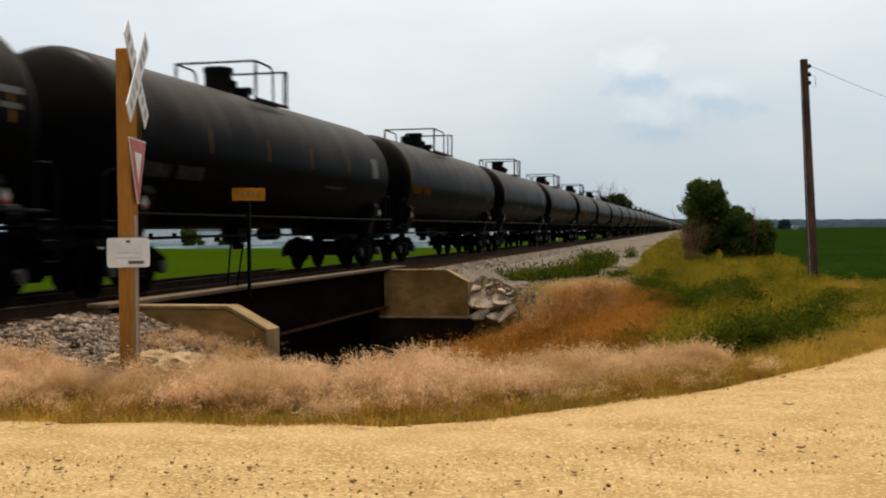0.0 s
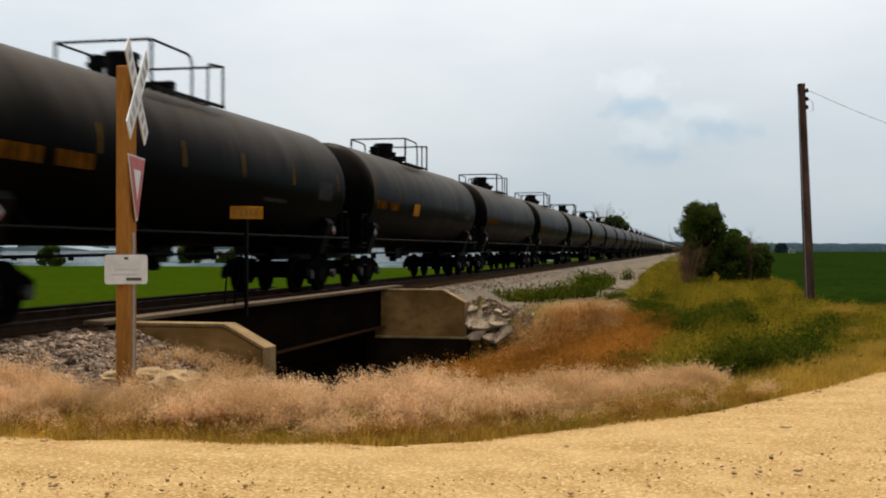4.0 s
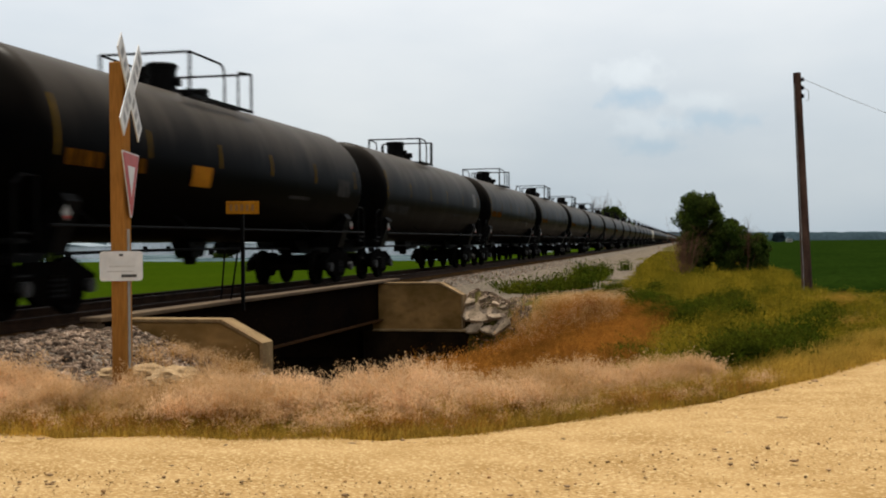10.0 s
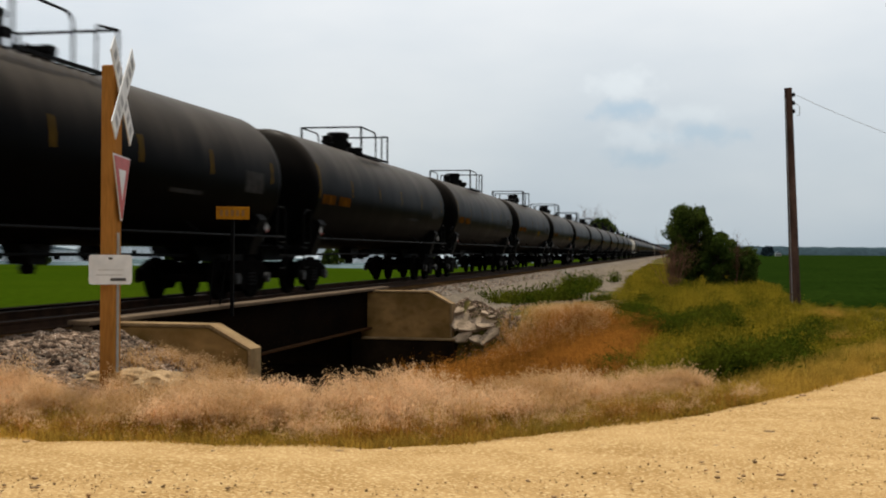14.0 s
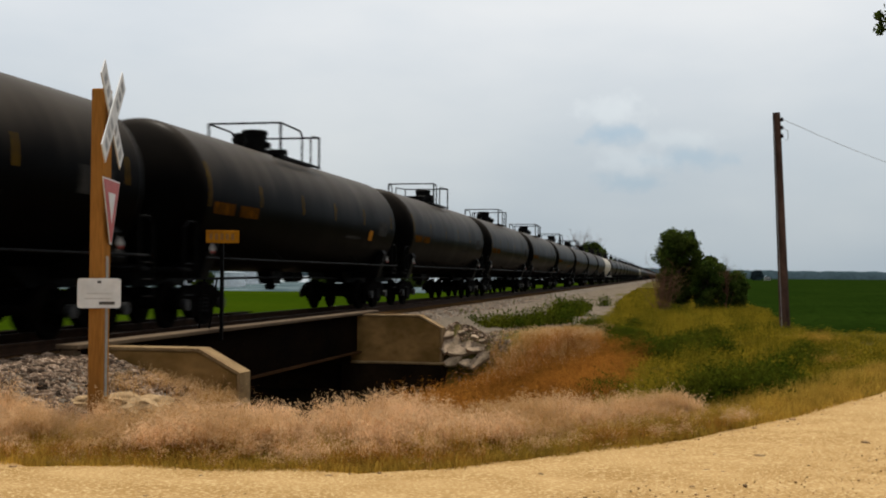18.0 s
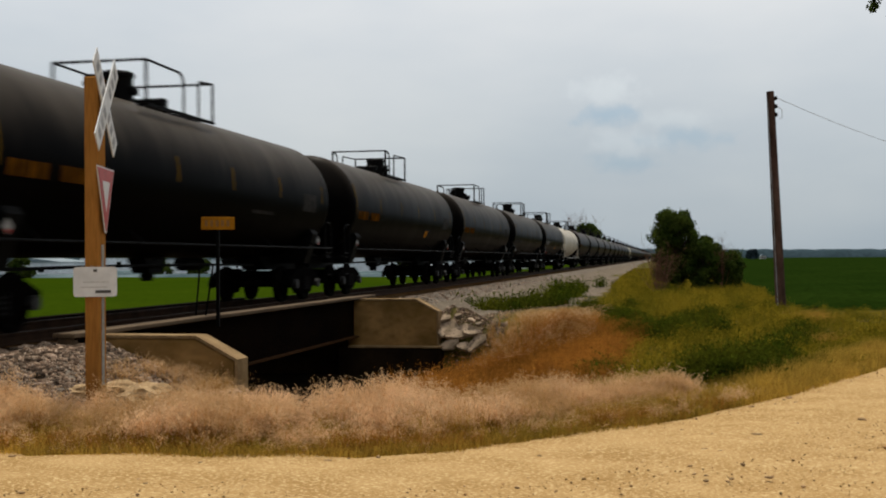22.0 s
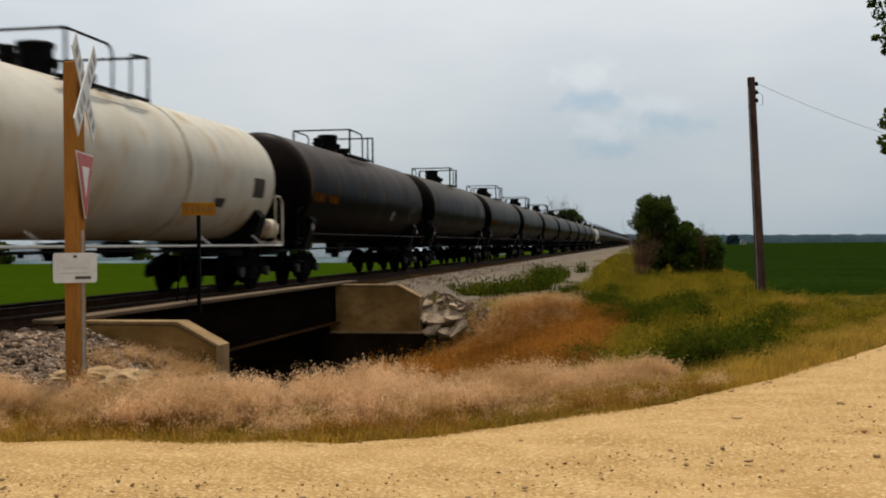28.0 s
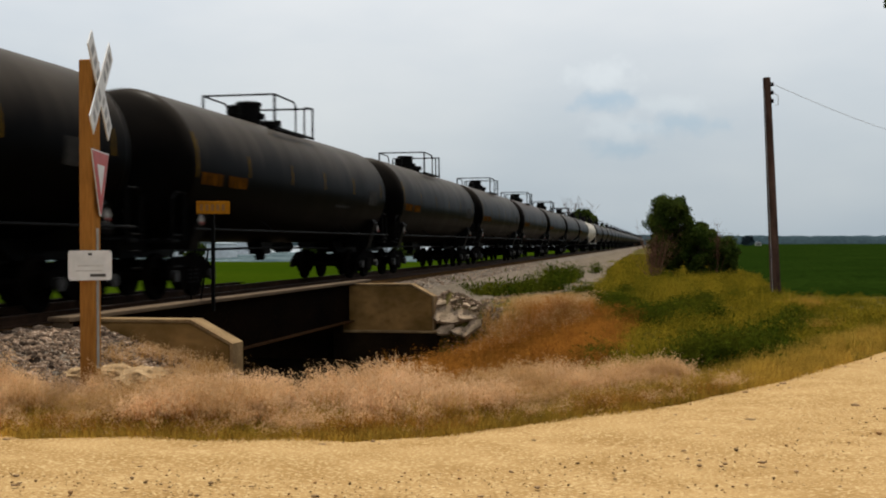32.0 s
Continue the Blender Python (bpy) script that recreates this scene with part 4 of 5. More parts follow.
# what single cars carry besides: car, from, to, low, high, paint, words
EXTRAS = [(4, -2.95, -2.15, 2.2, 2.58, "plate", "orange panel"), (8, -3.05, -2.2, 2.16, 2.54, "plate", "orange panel"), (14, 1.3, 1.95, 2.1, 2.42, "yellow", "yellow panel"),
          (15, 4.6, 5.0, 2.12, 2.42, "plate", "small orange panel"), (19, 2.5, 2.95, 1.9, 2.14, "plate", "small orange panel"), (22, 0.85, 1.25, 1.78, 1.98, "plate", "small orange panel"),
          (22, -7.1, -4.95, 2.16, 2.42, "white", "faded white lettering bar"), (22, 6.1, 6.7, 2.55, 3.1, "white", "pale round-cornered panel"), (2, -2.6, -2.2, 2.1, 2.32, "white", "small pale panel"),
          (-1, 6.6, 7.5, 2.95, 3.05, "white", "white lettering bar"), (-1, 6.9, 7.4, 2.74, 2.82, "white", "white lettering bar"), (10, 4.3, 4.7, 1.95, 2.15, "white", "small pale panel"),
          (24, 2.4, 2.9, 1.95, 2.25, "white", "small pale panel"), (24, 5.2, 5.8, 2.0, 2.5, "dim", "rust-stained panel")]


def build_train():
    protos = {"long": build_car(SPIN, "black", "long"), "short": build_car(SPIN, "black", "short"), "split": build_car(SPIN, "black", "split")}
    white, brown, plain = build_car(SPIN, "white", "long"), build_car(SPIN, "brown", "long"), build_car(SPIN, "black", "long", True)
    used = set()
    order = random.Random(4)
    for k in range(FIRST, LAST + 1):
        pattern = "short" if k in WHITE_MARKS else "split" if k in SPLIT_RAILS else "long" if k < 29 else order.choice(("long", "long", "short"))
        src = white if k in (23, 34) else brown if k in (24, 30) else plain if k > DETAILED else protos[pattern]
        m = pose(TRACK_X, CAR_L * (k + train_shift(0)) + CYL_HALF, RAIL_Z)
        if src in used:
            car = copy_thing(src, m)
            for truck in [c for c in car.children if c.name.startswith("truck")]:
                for ws in [c for c in truck.children if c.name.startswith("wheelset")]:
                    SPIN[round(ws.matrix_basis.translation.y, 2)].append(ws)
        else:
            used.add(src)
            car = src
            car.matrix_basis = m
        cars.append((k, car))
    # the fittings of the later cars sit farther along the tank
    for k, car in cars:
        along = {16: 0.7, 22: 0.25}.get(k, 0.45 if 19 <= k <= DETAILED else 0.0)
        for c in [c for c in car.children if along and c.name.split(".")[0] in DOME_PARTS]:
            c.matrix_basis = pose(0, along, 0) @ c.matrix_basis
    paints = {"plate": M_PLATE, "yellow": M_YELLOW, "white": M_STENCIL, "dim": M_DIMWHITE}
    train = dict(cars)
    for c in [c for c in train[22].children if c.name.startswith("mark_bar")]:     # this one wears white figures instead
        bpy.data.objects.remove(c)
    for k, y0, y1, z0, z1, paint, words in EXTRAS:
        for s in (-1, 1):
            part("marking_panel", decal(bmesh.new(), y0, y1, z0, z1, s, 0.009), paints[paint], train[k], words)


build_train()


def motions():
    times = [i * 0.5 for i in range(65)]
    for k, car in cars:
        walk(car, [(t, pose(TRACK_X, CAR_L * (k + train_shift(t)) + CYL_HALF, RAIL_Z)) for t in times])
    # every axle turns with the ground it covers; all axles share the two keyed turns
    for dy, sets in SPIN.items():
        rows = []
        for i in range(0, 32 * FPS + 1):
            t = i / FPS
            turn = CAR_L * (train_shift(t) - train_shift(0)) / 0.457
            rows.append((t, pose(0, dy, 0.457) @ Matrix.Rotation(-turn, 4, "X")))
        walk(sets[0], rows)
        act, slot = sets[0].animation_data.action, sets[0].animation_data.action_slot
        for ws in sets[1:]:
            ws.rotation_mode = "QUATERNION"
            ws.animation_data_create()
            ws.animation_data.action = act
            ws.animation_data.action_slot = slot


# ---- signs, pole and wires
def build_crossbuck():
    sign = new("crossing_sign")
    tagged(sign, "white crossbuck and red yield sign on a brown timber post", "railroad sign")
    sign.matrix_basis = pose(-5.66, 10.52, 0)
    post = part("post", box(bmesh.new(), -0.078, 0.078, -0.078, 0.078, -0.3, 3.42, 0.012), M_POST, sign, "square brown timber post")
    part("reflective_strip", box(bmesh.new(), 0.080, 0.085, -0.025, 0.025, 0.3, 1.72), M_STRIP, post, "white strip down the post")
    face = 15.0
    for roll in (45, -45):
        b = bmesh.new()
        box(b, 0.0, 0.012, -0.61, 0.61, -0.115, 0.115)
        bmesh.ops.transform(b, verts=b.verts, matrix=pose(0.10 + (0.014 if roll > 0 else 0), 0, 0) @ Matrix.Rotation(radians(roll), 4, "X"))
        blade = part("crossbuck_blade", b, M_SIGN, sign, "white crossbuck blade with dark lettering")
        blade.matrix_basis = pose(0, 0, 3.15, 0, 0, face)
        for k in range(7):
            if k == 3:
                continue
            q = bmesh.new()
            y = -0.51 + k * 0.16
            box(q, 0.0125, 0.014, y, y + 0.09, -0.06, 0.06)
            bmesh.ops.transform(q, verts=q.verts, matrix=pose(0.10 + (0.014 if roll > 0 else 0), 0, 0) @ Matrix.Rotation(radians(roll), 4, "X"))
            part("letter_bar", q, M_LETTER, blade)
    y = bmesh.new()
    extrude_profile(y, [(-0.38, 0.33), (0.38, 0.33), (0.03, -0.33), (-0.03, -0.33)], "x", 0.1, 0.108)
    yl = part("yield_sign", y, M_SIGN, sign, "red and white triangular yield sign")
    yl.matrix_basis = pose(0, 0, 2.17, 0, 0, face)
    r = bmesh.new()
    extrude_profile(r, [(-0.355, 0.315), (0.355, 0.315), (0.02, -0.31), (-0.02, -0.31)], "x", 0.1085, 0.111)
    part("red_border", r, M_RED, yl, "red border")
    w = bmesh.new()
    extrude_profile(w, [(-0.16, 0.19), (0.16, 0.19), (0.0, -0.12)], "x", 0.1115, 0.114)
    part("white_centre", w, M_SIGN, yl, "white centre")
    n = bmesh.new()
    ring = [(sx * 0.18 + 0.03 * math.cos(radians(a)), sz * 0.12 + 0.03 * math.sin(radians(a))) for sx, sz, a0 in ((1, 1, 0), (-1, 1, 90), (-1, -1, 180), (1, -1, 270)) for a in (a0, a0 + 30, a0 + 60, a0 + 90)]
    extrude_profile(n, ring, "y", -0.004, 0.004)
    notice = part("notice_plate", n, M_SIGN, sign, "white rounded notice plate facing the road")
    notice.matrix_basis = pose(0.05, -0.095, 1.345, 0, 0, 30)
    for x0, x1, z0, z1 in ((-0.02, 0.02, 0.1, 0.125), (-0.12, 0.13, -0.01, 0.004), (-0.14, 0.12, -0.06, -0.048), (0.0, 0.15, -0.115, -0.085)):
        part("text_bar", box(bmesh.new(), x0, x1, -0.0065, -0.0045, z0, z1), M_WHITE if z0 > -0.08 and z0 < 0.05 else M_STENCIL, notice)


def build_number_plate():
    s = new("bridge_number_sign")
    tagged(s, "orange number plate on a thin dark post beside the girder", "sign")
    s.matrix_basis = pose(-8.25, 20.0, 0.5)
    part("post", box(bmesh.new(), -0.03, 0.03, -0.03, 0.03, -0.2, 1.85), M_BLACK, s)
    for dx, top_x in ((-0.52, -0.38), (-0.34, -0.12)):
        part("strut", pipe(bmesh.new(), [(dx, 0.1, -0.3), (top_x, 0.05, 0.95)], 0.018, 5), M_BLACK, s)
    p = part("plate", box(bmesh.new(), -0.31, 0.31, -0.045, -0.035, 1.63, 1.87, 0.004), M_PLATE, s, "orange plate with dark characters")
    p.matrix_basis = pose(0, 0, 0, 0, 0, 26)
    for k in range(5):
        x = -0.24 + k * 0.1
        part("character_bar", box(bmesh.new(), x, x + 0.055, -0.048, -0.046, 1.69, 1.81), M_CHAR, p)


def build_pole():
    pole = new("utility_pole")
    tagged(pole, "weathered leaning timber utility pole in the weeds", "utility pole")
    base, top = Vector((4.17, 42.4, -0.5)), Vector((3.86, 42.4, 7.55))
    b = bmesh.new()
    cyl(b, base, top, 0.19, 14, 0.135)
    part("shaft", b, M_POLE, pole, "dark weathered timber shaft")
    for z in (-0.25, -0.55, -0.85):
        p = top + Vector((0.19, -0.05, z))
        i = lathe(bmesh.new(), [(-0.07, 0.0), (-0.07, 0.05), (0.0, 0.065), (0.03, 0.04), (0.06, 0.055), (0.08, 0.0)], "z", 10, p)
        cyl(i, p + Vector((-0.12, 0.0, -0.05)), p + Vector((0, 0, -0.05)), 0.015, 6)
        part("insulator", i, M_BLACK, pole)
    g = bmesh.new()
    pipe(g, [base + Vector((-0.12, -0.17, 0)), top + Vector((-0.1, -0.12, -0.4))], 0.012, 4)
    part("ground_wire", g, M_WIRE, pole)
    bm = bmesh.new()
    a, e = top + Vector((0.24, -0.05, -0.25)), Vector((34.0, 97.0, 9.5))
    pts = [a.lerp(e, i / 24) - Vector((0, 0, 4 * 1.8 * (i / 24) * (1 - i / 24))) for i in range(25)]
    pipe(bm, pts, 0.009, 4)
    tagged(part("overhead_wire", bm, M_WIRE), "thin overhead wire running from the pole", "wire")
    bm = bmesh.new()
    a, e = top + Vector((0.24, -0.05, -0.55)), top + Vector((0.3, -0.05, -1.0))
    pipe(bm, [a, a + Vector((0.16, 0, -0.12)), e + Vector((0.1, 0, 0.0)), e], 0.012, 4)
    tagged(part("slack_wire", bm, M_WIRE), "slack loop of wire at the pole top", "wire")


build_crossbuck()
build_number_plate()
build_pole()


# ---- loose stone
def bank_z(x, y):
    shoulder = np.where((y > 15.4) & (y < 30.95), -9.0, 0.32 - 0.385 * np.clip(np.abs(x - TRACK_X) - 2.3, 0, None))
    return np.maximum(ground_z(x, y), shoulder)


def build_stones():
    n = 10000
    x, y = rng.uniform(-9.0, -5.6, n), rng.uniform(10.4, 15.4, n)
    scatter_stones("ballast_stones", np.stack([x, y, bank_z(x, y) + 0.005], -1), rng.gamma(2.0, 0.011, len(x)) + 0.008, M_STONE, "loose grey-brown ballast stones by the abutment", "stones")
    n = 7000
    x, y = rng.uniform(-8.2, -5.0, n), 31.0 + 45 * rng.uniform(0, 1, n) ** 1.5
    scatter_stones("shoulder_stones", np.stack([x, y, bank_z(x, y) + 0.0], -1), rng.uniform(0.02, 0.05, n), M_STONE, "loose grey ballast stones on the shoulder", "stones")
    n = 8000
    x = rng.uniform(-6, 5, n)
    y = road_edge(x) - 0.1 - np.clip(road_edge(x) - 5.6, 0, 6.5) * rng.uniform(0, 1, n) ** 0.9
    s = rng.gamma(1.0, 0.0022, n) + 0.0022
    s[:200] += rng.uniform(0.002, 0.009, 200)
    scatter_stones("road_pebbles", np.stack([x, y, s * 0.08 + 0.001], -1), s, M_PEBBLE, "scattered pebbles on the gravel road", "pebbles")
    # darker stones pressed into the gravel, here and there in clusters
    n = 560
    x = rng.uniform(-6, 6, n)
    y = road_edge(x) - 0.15 - np.clip(road_edge(x) - 5.2, 0, 9.0) * rng.uniform(0, 1, n) ** 1.7
    k = noise_at(x, y, 0.9, 31.0) + 0.5 * noise_at(x, y, 3.0, 32.0) > -0.05
    x, y = x[k], y[k]
    s = np.clip(rng.gamma(1.4, 0.008, len(x)) + 0.008, 0, np.clip(0.0065 * (y - 3.6), 0.009, 0.042))
    scatter_stones("road_stones", np.stack([x, y, s * 0.12 + 0.002], -1), s, M_ROADSTONE, "darker flat stones pressed into the gravel road", "stones", 0.45)
    # gravel slope beside the far wing wall, with broken slabs on it
    n = 2600
    x, y = rng.uniform(-6.2, -4.4, n), rng.uniform(30.3, 32.4, n)
    k = y > 30.9 - 0.5 * (x + 4.4) - 1.0
    x, y = x[k], y[k]
    scatter_stones("slope_stones", np.stack([x, y, bank_z(x, y) + 0.01], -1), rng.gamma(1.6, 0.009, len(x)) + 0.01, M_STONE, "grey-brown gravel on the slope by the wing wall", "stones")
    rnd = random.Random(11)
    for x, z, w, h, tilt, turn in ((-5.95, -0.36, 0.62, 0.56, 38, 62), (-5.52, -0.5, 0.95, 0.44, 42, 38), (-5.17, -0.5, 0.42, 0.24, 30, 14), (-5.06, -0.76, 0.5, 0.36, 45, 40), (-5.62, -0.05, 0.26, 0.18, 20, 5),
                                   (-5.24, -0.17, 0.24, 0.16, 22, -12), (-5.02, -0.26, 0.2, 0.15, 25, 20), (-5.78, -0.78, 0.6, 0.3, 50, 20), (-6.03, -0.12, 0.3, 0.25, 30, 50), (-5.35, -0.86, 0.44, 0.26, 48, -8)):
        b = bmesh.new()
        corners = 7
        ring = []
        for i in range(corners):
            a, r = 2 * math.pi * (i + rnd.uniform(-0.25, 0.25)) / corners, rnd.uniform(0.7, 1.2)
            ring.append((0.5 * w * r * math.cos(a), 0.5 * h * r * math.sin(a)))
        extrude_profile(b, [(1.25 * u, 1.25 * v) for u, v in ring], "z", -0.045, 0.045)
        bmesh.ops.bevel(b, geom=b.edges[:], offset=0.01, segments=1, affect="EDGES")
        bmesh.ops.subdivide_edges(b, edges=[e for e in b.edges if e.calc_length() > 0.12], cuts=2)
        for v in b.verts:
            v.co += 0.03 * Vector((noise.noise(v.co * 5 + Vector((x * 9, 0, 0))), noise.noise(v.co * 5 + Vector((0, x * 9, 4))), noise.noise(v.co * 6 + Vector((3, x * 7, 0)))))
        ob = part("concrete_slab", b, M_SLAB)
        ob.matrix_basis = pose(x, 30.62 + 0.6 * (z + 0.4), z, tilt, rnd.uniform(-22, 22), 0) @ pose(0, 0, 0, 0, 0, turn)
        tagged(ob, "broken pale concrete slab dumped on the creek bank", "rubble slab", "rubble by the wing wall")


build_stones()


def build_wash():
    # sandy lumps washed out beside the near wing wall
    rnd = random.Random(31)
    for cx, cy, r in ((-6.98, 12.75, 0.2), (-6.85, 13.35, 0.24), (-6.62, 13.5, 0.3), (-6.28, 13.45, 0.27), (-5.98, 13.5, 0.17), (-6.85, 13.25, 0.14), (-6.45, 13.15, 0.13)):
        b = bmesh.new()
        bmesh.ops.create_icosphere(b, subdivisions=3, radius=1.0)
        for v in b.verts:
            v.co *= 1 + 0.45 * noise.noise(v.co * 2.3 + Vector((cx * 7, cy, 0))) + 0.08 * noise.noise(v.co * 7)
            v.co = Vector((v.co.x * r * 1.5, v.co.y * r, v.co.z * r * 0.5))
        ob = part("sandy_lump", b, M_SAND)
        ob.matrix_basis = pose(cx, cy, float(bank_z(cx, cy)) + r * 0.22, 0, 0, rnd.uniform(0, 180))
        tagged(ob, "pale sandy lump of earth by the wing wall", "earth", "washed-out lumps")


build_wash()


# ---- grasses and weeds: one mesh of many blades each
def blades(name, pts, height, width, lean, material, label, category, heads=0, head_mat=None, head_size=0.02, head_len=0.35):
    n = len(pts)
    pts = np.asarray(pts, float)
    height = np.broadcast_to(height, n) * rng.uniform(0.7, 1.2, n)
    a, fa = rng.uniform(0, 2 * math.pi, n), rng.uniform(0, 2 * math.pi, n)
    bend = np.abs(rng.normal(0, lean, n))
    d = np.stack([np.cos(a), np.sin(a), np.zeros(n)], -1)
    w = np.stack([np.cos(fa), np.sin(fa), np.zeros(n)], -1) * width / 2
    up = np.array([0, 0, 1.0])
    mid = pts + up * (height * 0.55)[:, None] + d * (height * bend * 0.3)[:, None]
    tip = pts + up * (height * np.clip(1 - 0.3 * bend, 0.3, 1))[:, None] + d * (height * bend)[:, None]
    V = np.stack([pts - w, pts + w, mid - w * 0.7, mid + w * 0.7, tip], 1).reshape(-1, 3)
    i = np.arange(n)[:, None] * 5
    ob = raw(name, V, [i + np.array([[0, 1, 3, 2]]), i + np.array([[2, 3, 4]])], material)
    tagged(ob, label, category, kind="stuff")
    if heads:
        k = n * heads
        f = rng.uniform(1 - head_len, 1.02, (n, heads, 1))
        c = (mid[:, None] + (tip - mid)[:, None] * ((f - 0.55) / 0.45) + rng.normal(0, head_size * 2.2, (n, heads, 3)) * np.array([1, 1, 0.7])).reshape(-1, 3)
        u, v = rng.normal(0, 1, (k, 3)), rng.normal(0, 1, (k, 3))
        u /= np.linalg.norm(u, axis=1)[:, None]
        v /= np.linalg.norm(v, axis=1)[:, None]
        s = head_size * rng.uniform(0.6, 1.5, (k, 1))
        H = np.stack([c - u * s, c + v * s * 0.6, c + u * s], 1).reshape(-1, 3)
        h = raw(name.replace("grass", "grass_heads") if "grass" in name else name + "_heads", H, np.arange(3 * k).reshape(-1, 3), head_mat)
        tagged(h, "feathery seed heads over " + label, category, kind="stuff")
    return ob


def sown(x, y):
    return np.stack([x, y, bank_z(x, y)], -1)


def build_grass():
    # pinkish dry grass along the road, in many small plumed tufts
    m = 1700
    tx = rng.uniform(-8.5, 0.35, m)
    near = 0.36 + 0.36 * np.clip(tx + 1.9, 0, 1.6)
    back = np.interp(tx, [-9, -2.6, -1.5, -0.6, 0.0, 0.4], [1.75, 1.8, 2.4, 2.3, 1.6, 1.1])
    td = near + (back - near) * rng.uniform(0, 1, m) ** 0.85
    bush = noise_at(tx, td, 1.1, 2.0) + 0.8 * noise_at(tx, td, 3.2, 8.0)
    high = (0.18 + 0.13 * smooth01(td / 1.0) + 0.17 * bush + rng.normal(0, 0.065, m)) * np.interp(tx, [-9, -1.2, -0.4, 0.4], [1, 1, 0.85, 0.55])
    kept = rng.uniform(0, 1, m) < 0.8 + 1.1 * bush
    tx, td, high = tx[kept], td[kept], np.clip(high[kept], 0.19, np.interp(tx[kept], [-5.5, -5.0, -2.6, -2.0], [0.6, 0.44, 0.44, 0.55]))
    m = len(tx)
    own = rng.integers(0, m, 30000)
    x, d = tx[own] + rng.normal(0, 0.055, len(own)), td[own] + rng.normal(0, 0.055, len(own))
    blades("dry_grass", sown(x, road_edge(x) + d), high[own], 0.006, 0.34, M_TANSTEM, "pale pinkish-tan dry grass beside the gravel road", "grass", 24, M_TANGRASS, 0.0115, 0.34)
    # its browner foot, with some low plumes before it
    n = 9000
    x = rng.uniform(-8.5, 0.6, n)
    d = rng.uniform(0.12, 0.85, n)
    k = noise_at(x, d, 2.2, 51.0) > -0.18
    x, d = x[k], d[k]
    blades("brown_grass", sown(x, road_edge(x) + d), 0.2 + 0.12 * noise_at(x, d, 2.6, 52.0), 0.009, 0.5, M_BROWNGRASS, "brown dead grass at the foot of the dry grass", "grass", 5, M_BROWNGRASS, 0.012, 0.7)
    m = 150
    tx, td = rng.uniform(-8.5, 0.9, m), rng.uniform(0.1, 0.55, m)
    own = rng.integers(0, m, 1500)
    x, d = tx[own] + rng.normal(0, 0.03, 1500), td[own] + rng.normal(0, 0.03, 1500)
    blades("low_plume_grass", sown(x, road_edge(x) + d), rng.uniform(0.14, 0.27, m)[own], 0.006, 0.4, M_TANSTEM, "small pale plumes at the edge of the dry grass", "grass", 16, M_TANGRASS, 0.009, 0.35)
    n = 30000
    x = rng.uniform(-8, 5.5, n)
    d = rng.uniform(-0.08, 0.9, n) + np.where(x > 0, rng.uniform(0, 2.0, n), 0)
    blades("verge_grass", sown(x, road_edge(x) + d), 0.13 + 0.12 * smooth01(d) * (1 + noise_at(x, d, 1.5, 41.0)), 0.008, 0.7, M_VERGE, "short olive grass at the edge of the road", "grass")
    n = 12000
    x = rng.uniform(0.4, 9.0, n)
    d = rng.uniform(0.25, 3.2, n)
    k = noise_at(x, d, 0.8, 61.0) > -0.25
    x, d = x[k], d[k]
    blades("roadside_grass", sown(x, road_edge(x) + d), 0.15 + 0.12 * noise_at(x, d, 1.2, 62.0), 0.01, 0.7, M_OLIVE, "short green-olive grass beside the road bend", "grass", 3, M_OLIVE, 0.012, 0.8)
    n = 16000
    x = rng.uniform(-8, 2.5, n)
    d = rng.uniform(0.0, 1.0, n)
    blades("golden_grass", sown(x, road_edge(x) + d), 0.17 + 0.13 * smooth01(d) * (1 + noise_at(x, d, 1.5, 42.0)), 0.008, 0.6, M_VERGE, "golden-olive dead grass under the taller dry grass", "grass", 3, M_VERGE, 0.009, 0.6)
    # tufts on the stony bank beside the near wing wall
    n = 3000
    x, y = rng.uniform(-7.3, -5.0, n), rng.uniform(12.0, 15.3, n)
    k = (noise_at(x, y, 0.9, 9.0) > 0.02) & ((y > 13.75) | (rng.uniform(0, 1, n) < 0.12))
    blades("bank_tufts", sown(x[k], y[k]), 0.26 + 0.2 * noise_at(x[k], y[k], 1.6, 27.0) + 0.2 * smooth01((x[k] + 6.5) / 0.8), 0.006, 0.6, M_TANSTEM, "tufts of dry grass on the stony bank", "grass", 16, M_TANGRASS, 0.011, 0.7)
    # russet grass in the creek bed
    n = 46000
    x, y = rng.uniform(-6.0, 0.6, n), rng.uniform(12.6, 31.0, n)
    edge = np.interp(y, [13, 16, 20, 27, 31], [-0.9, -1.0, -0.9, -0.9, -2.4]) + 0.9 * noise_at(x, y, 0.5, 5.0)
    k = (x < edge) & (y < np.where(x < -4.8, 27.6, 30.6) + 1.0 * noise_at(x, y, 0.6, 6.0)) & (x > -0.268 * y + 0.4 * noise_at(x, y, 0.8, 8.0))
    x, y = x[k], y[k]
    high = 0.46 + 0.4 * noise_at(x, y, 0.7, 14.0) + 0.4 * noise_at(x, y, 1.7, 15.0)
    blades("creek_grass", sown(x, y), high, 0.011, 0.55, M_RUSTGRASS, "russet dry grass filling the creek bed", "grass", 6, M_RUSTGRASS, 0.021, 0.55)
    # tan grass on the crest of the far bank and by the pole
    n = 19000
    x, y = rng.uniform(-4.9, -1.7, n), rng.uniform(26.5, 36.5, n)
    k = (noise_at(x, y, 0.8, 16.0) > -0.3) & (y < 31.2 + 1.6 * (x + 4.9)) & (y > 27.4 + 0.9 * noise_at(x, y, 0.7, 17.0))
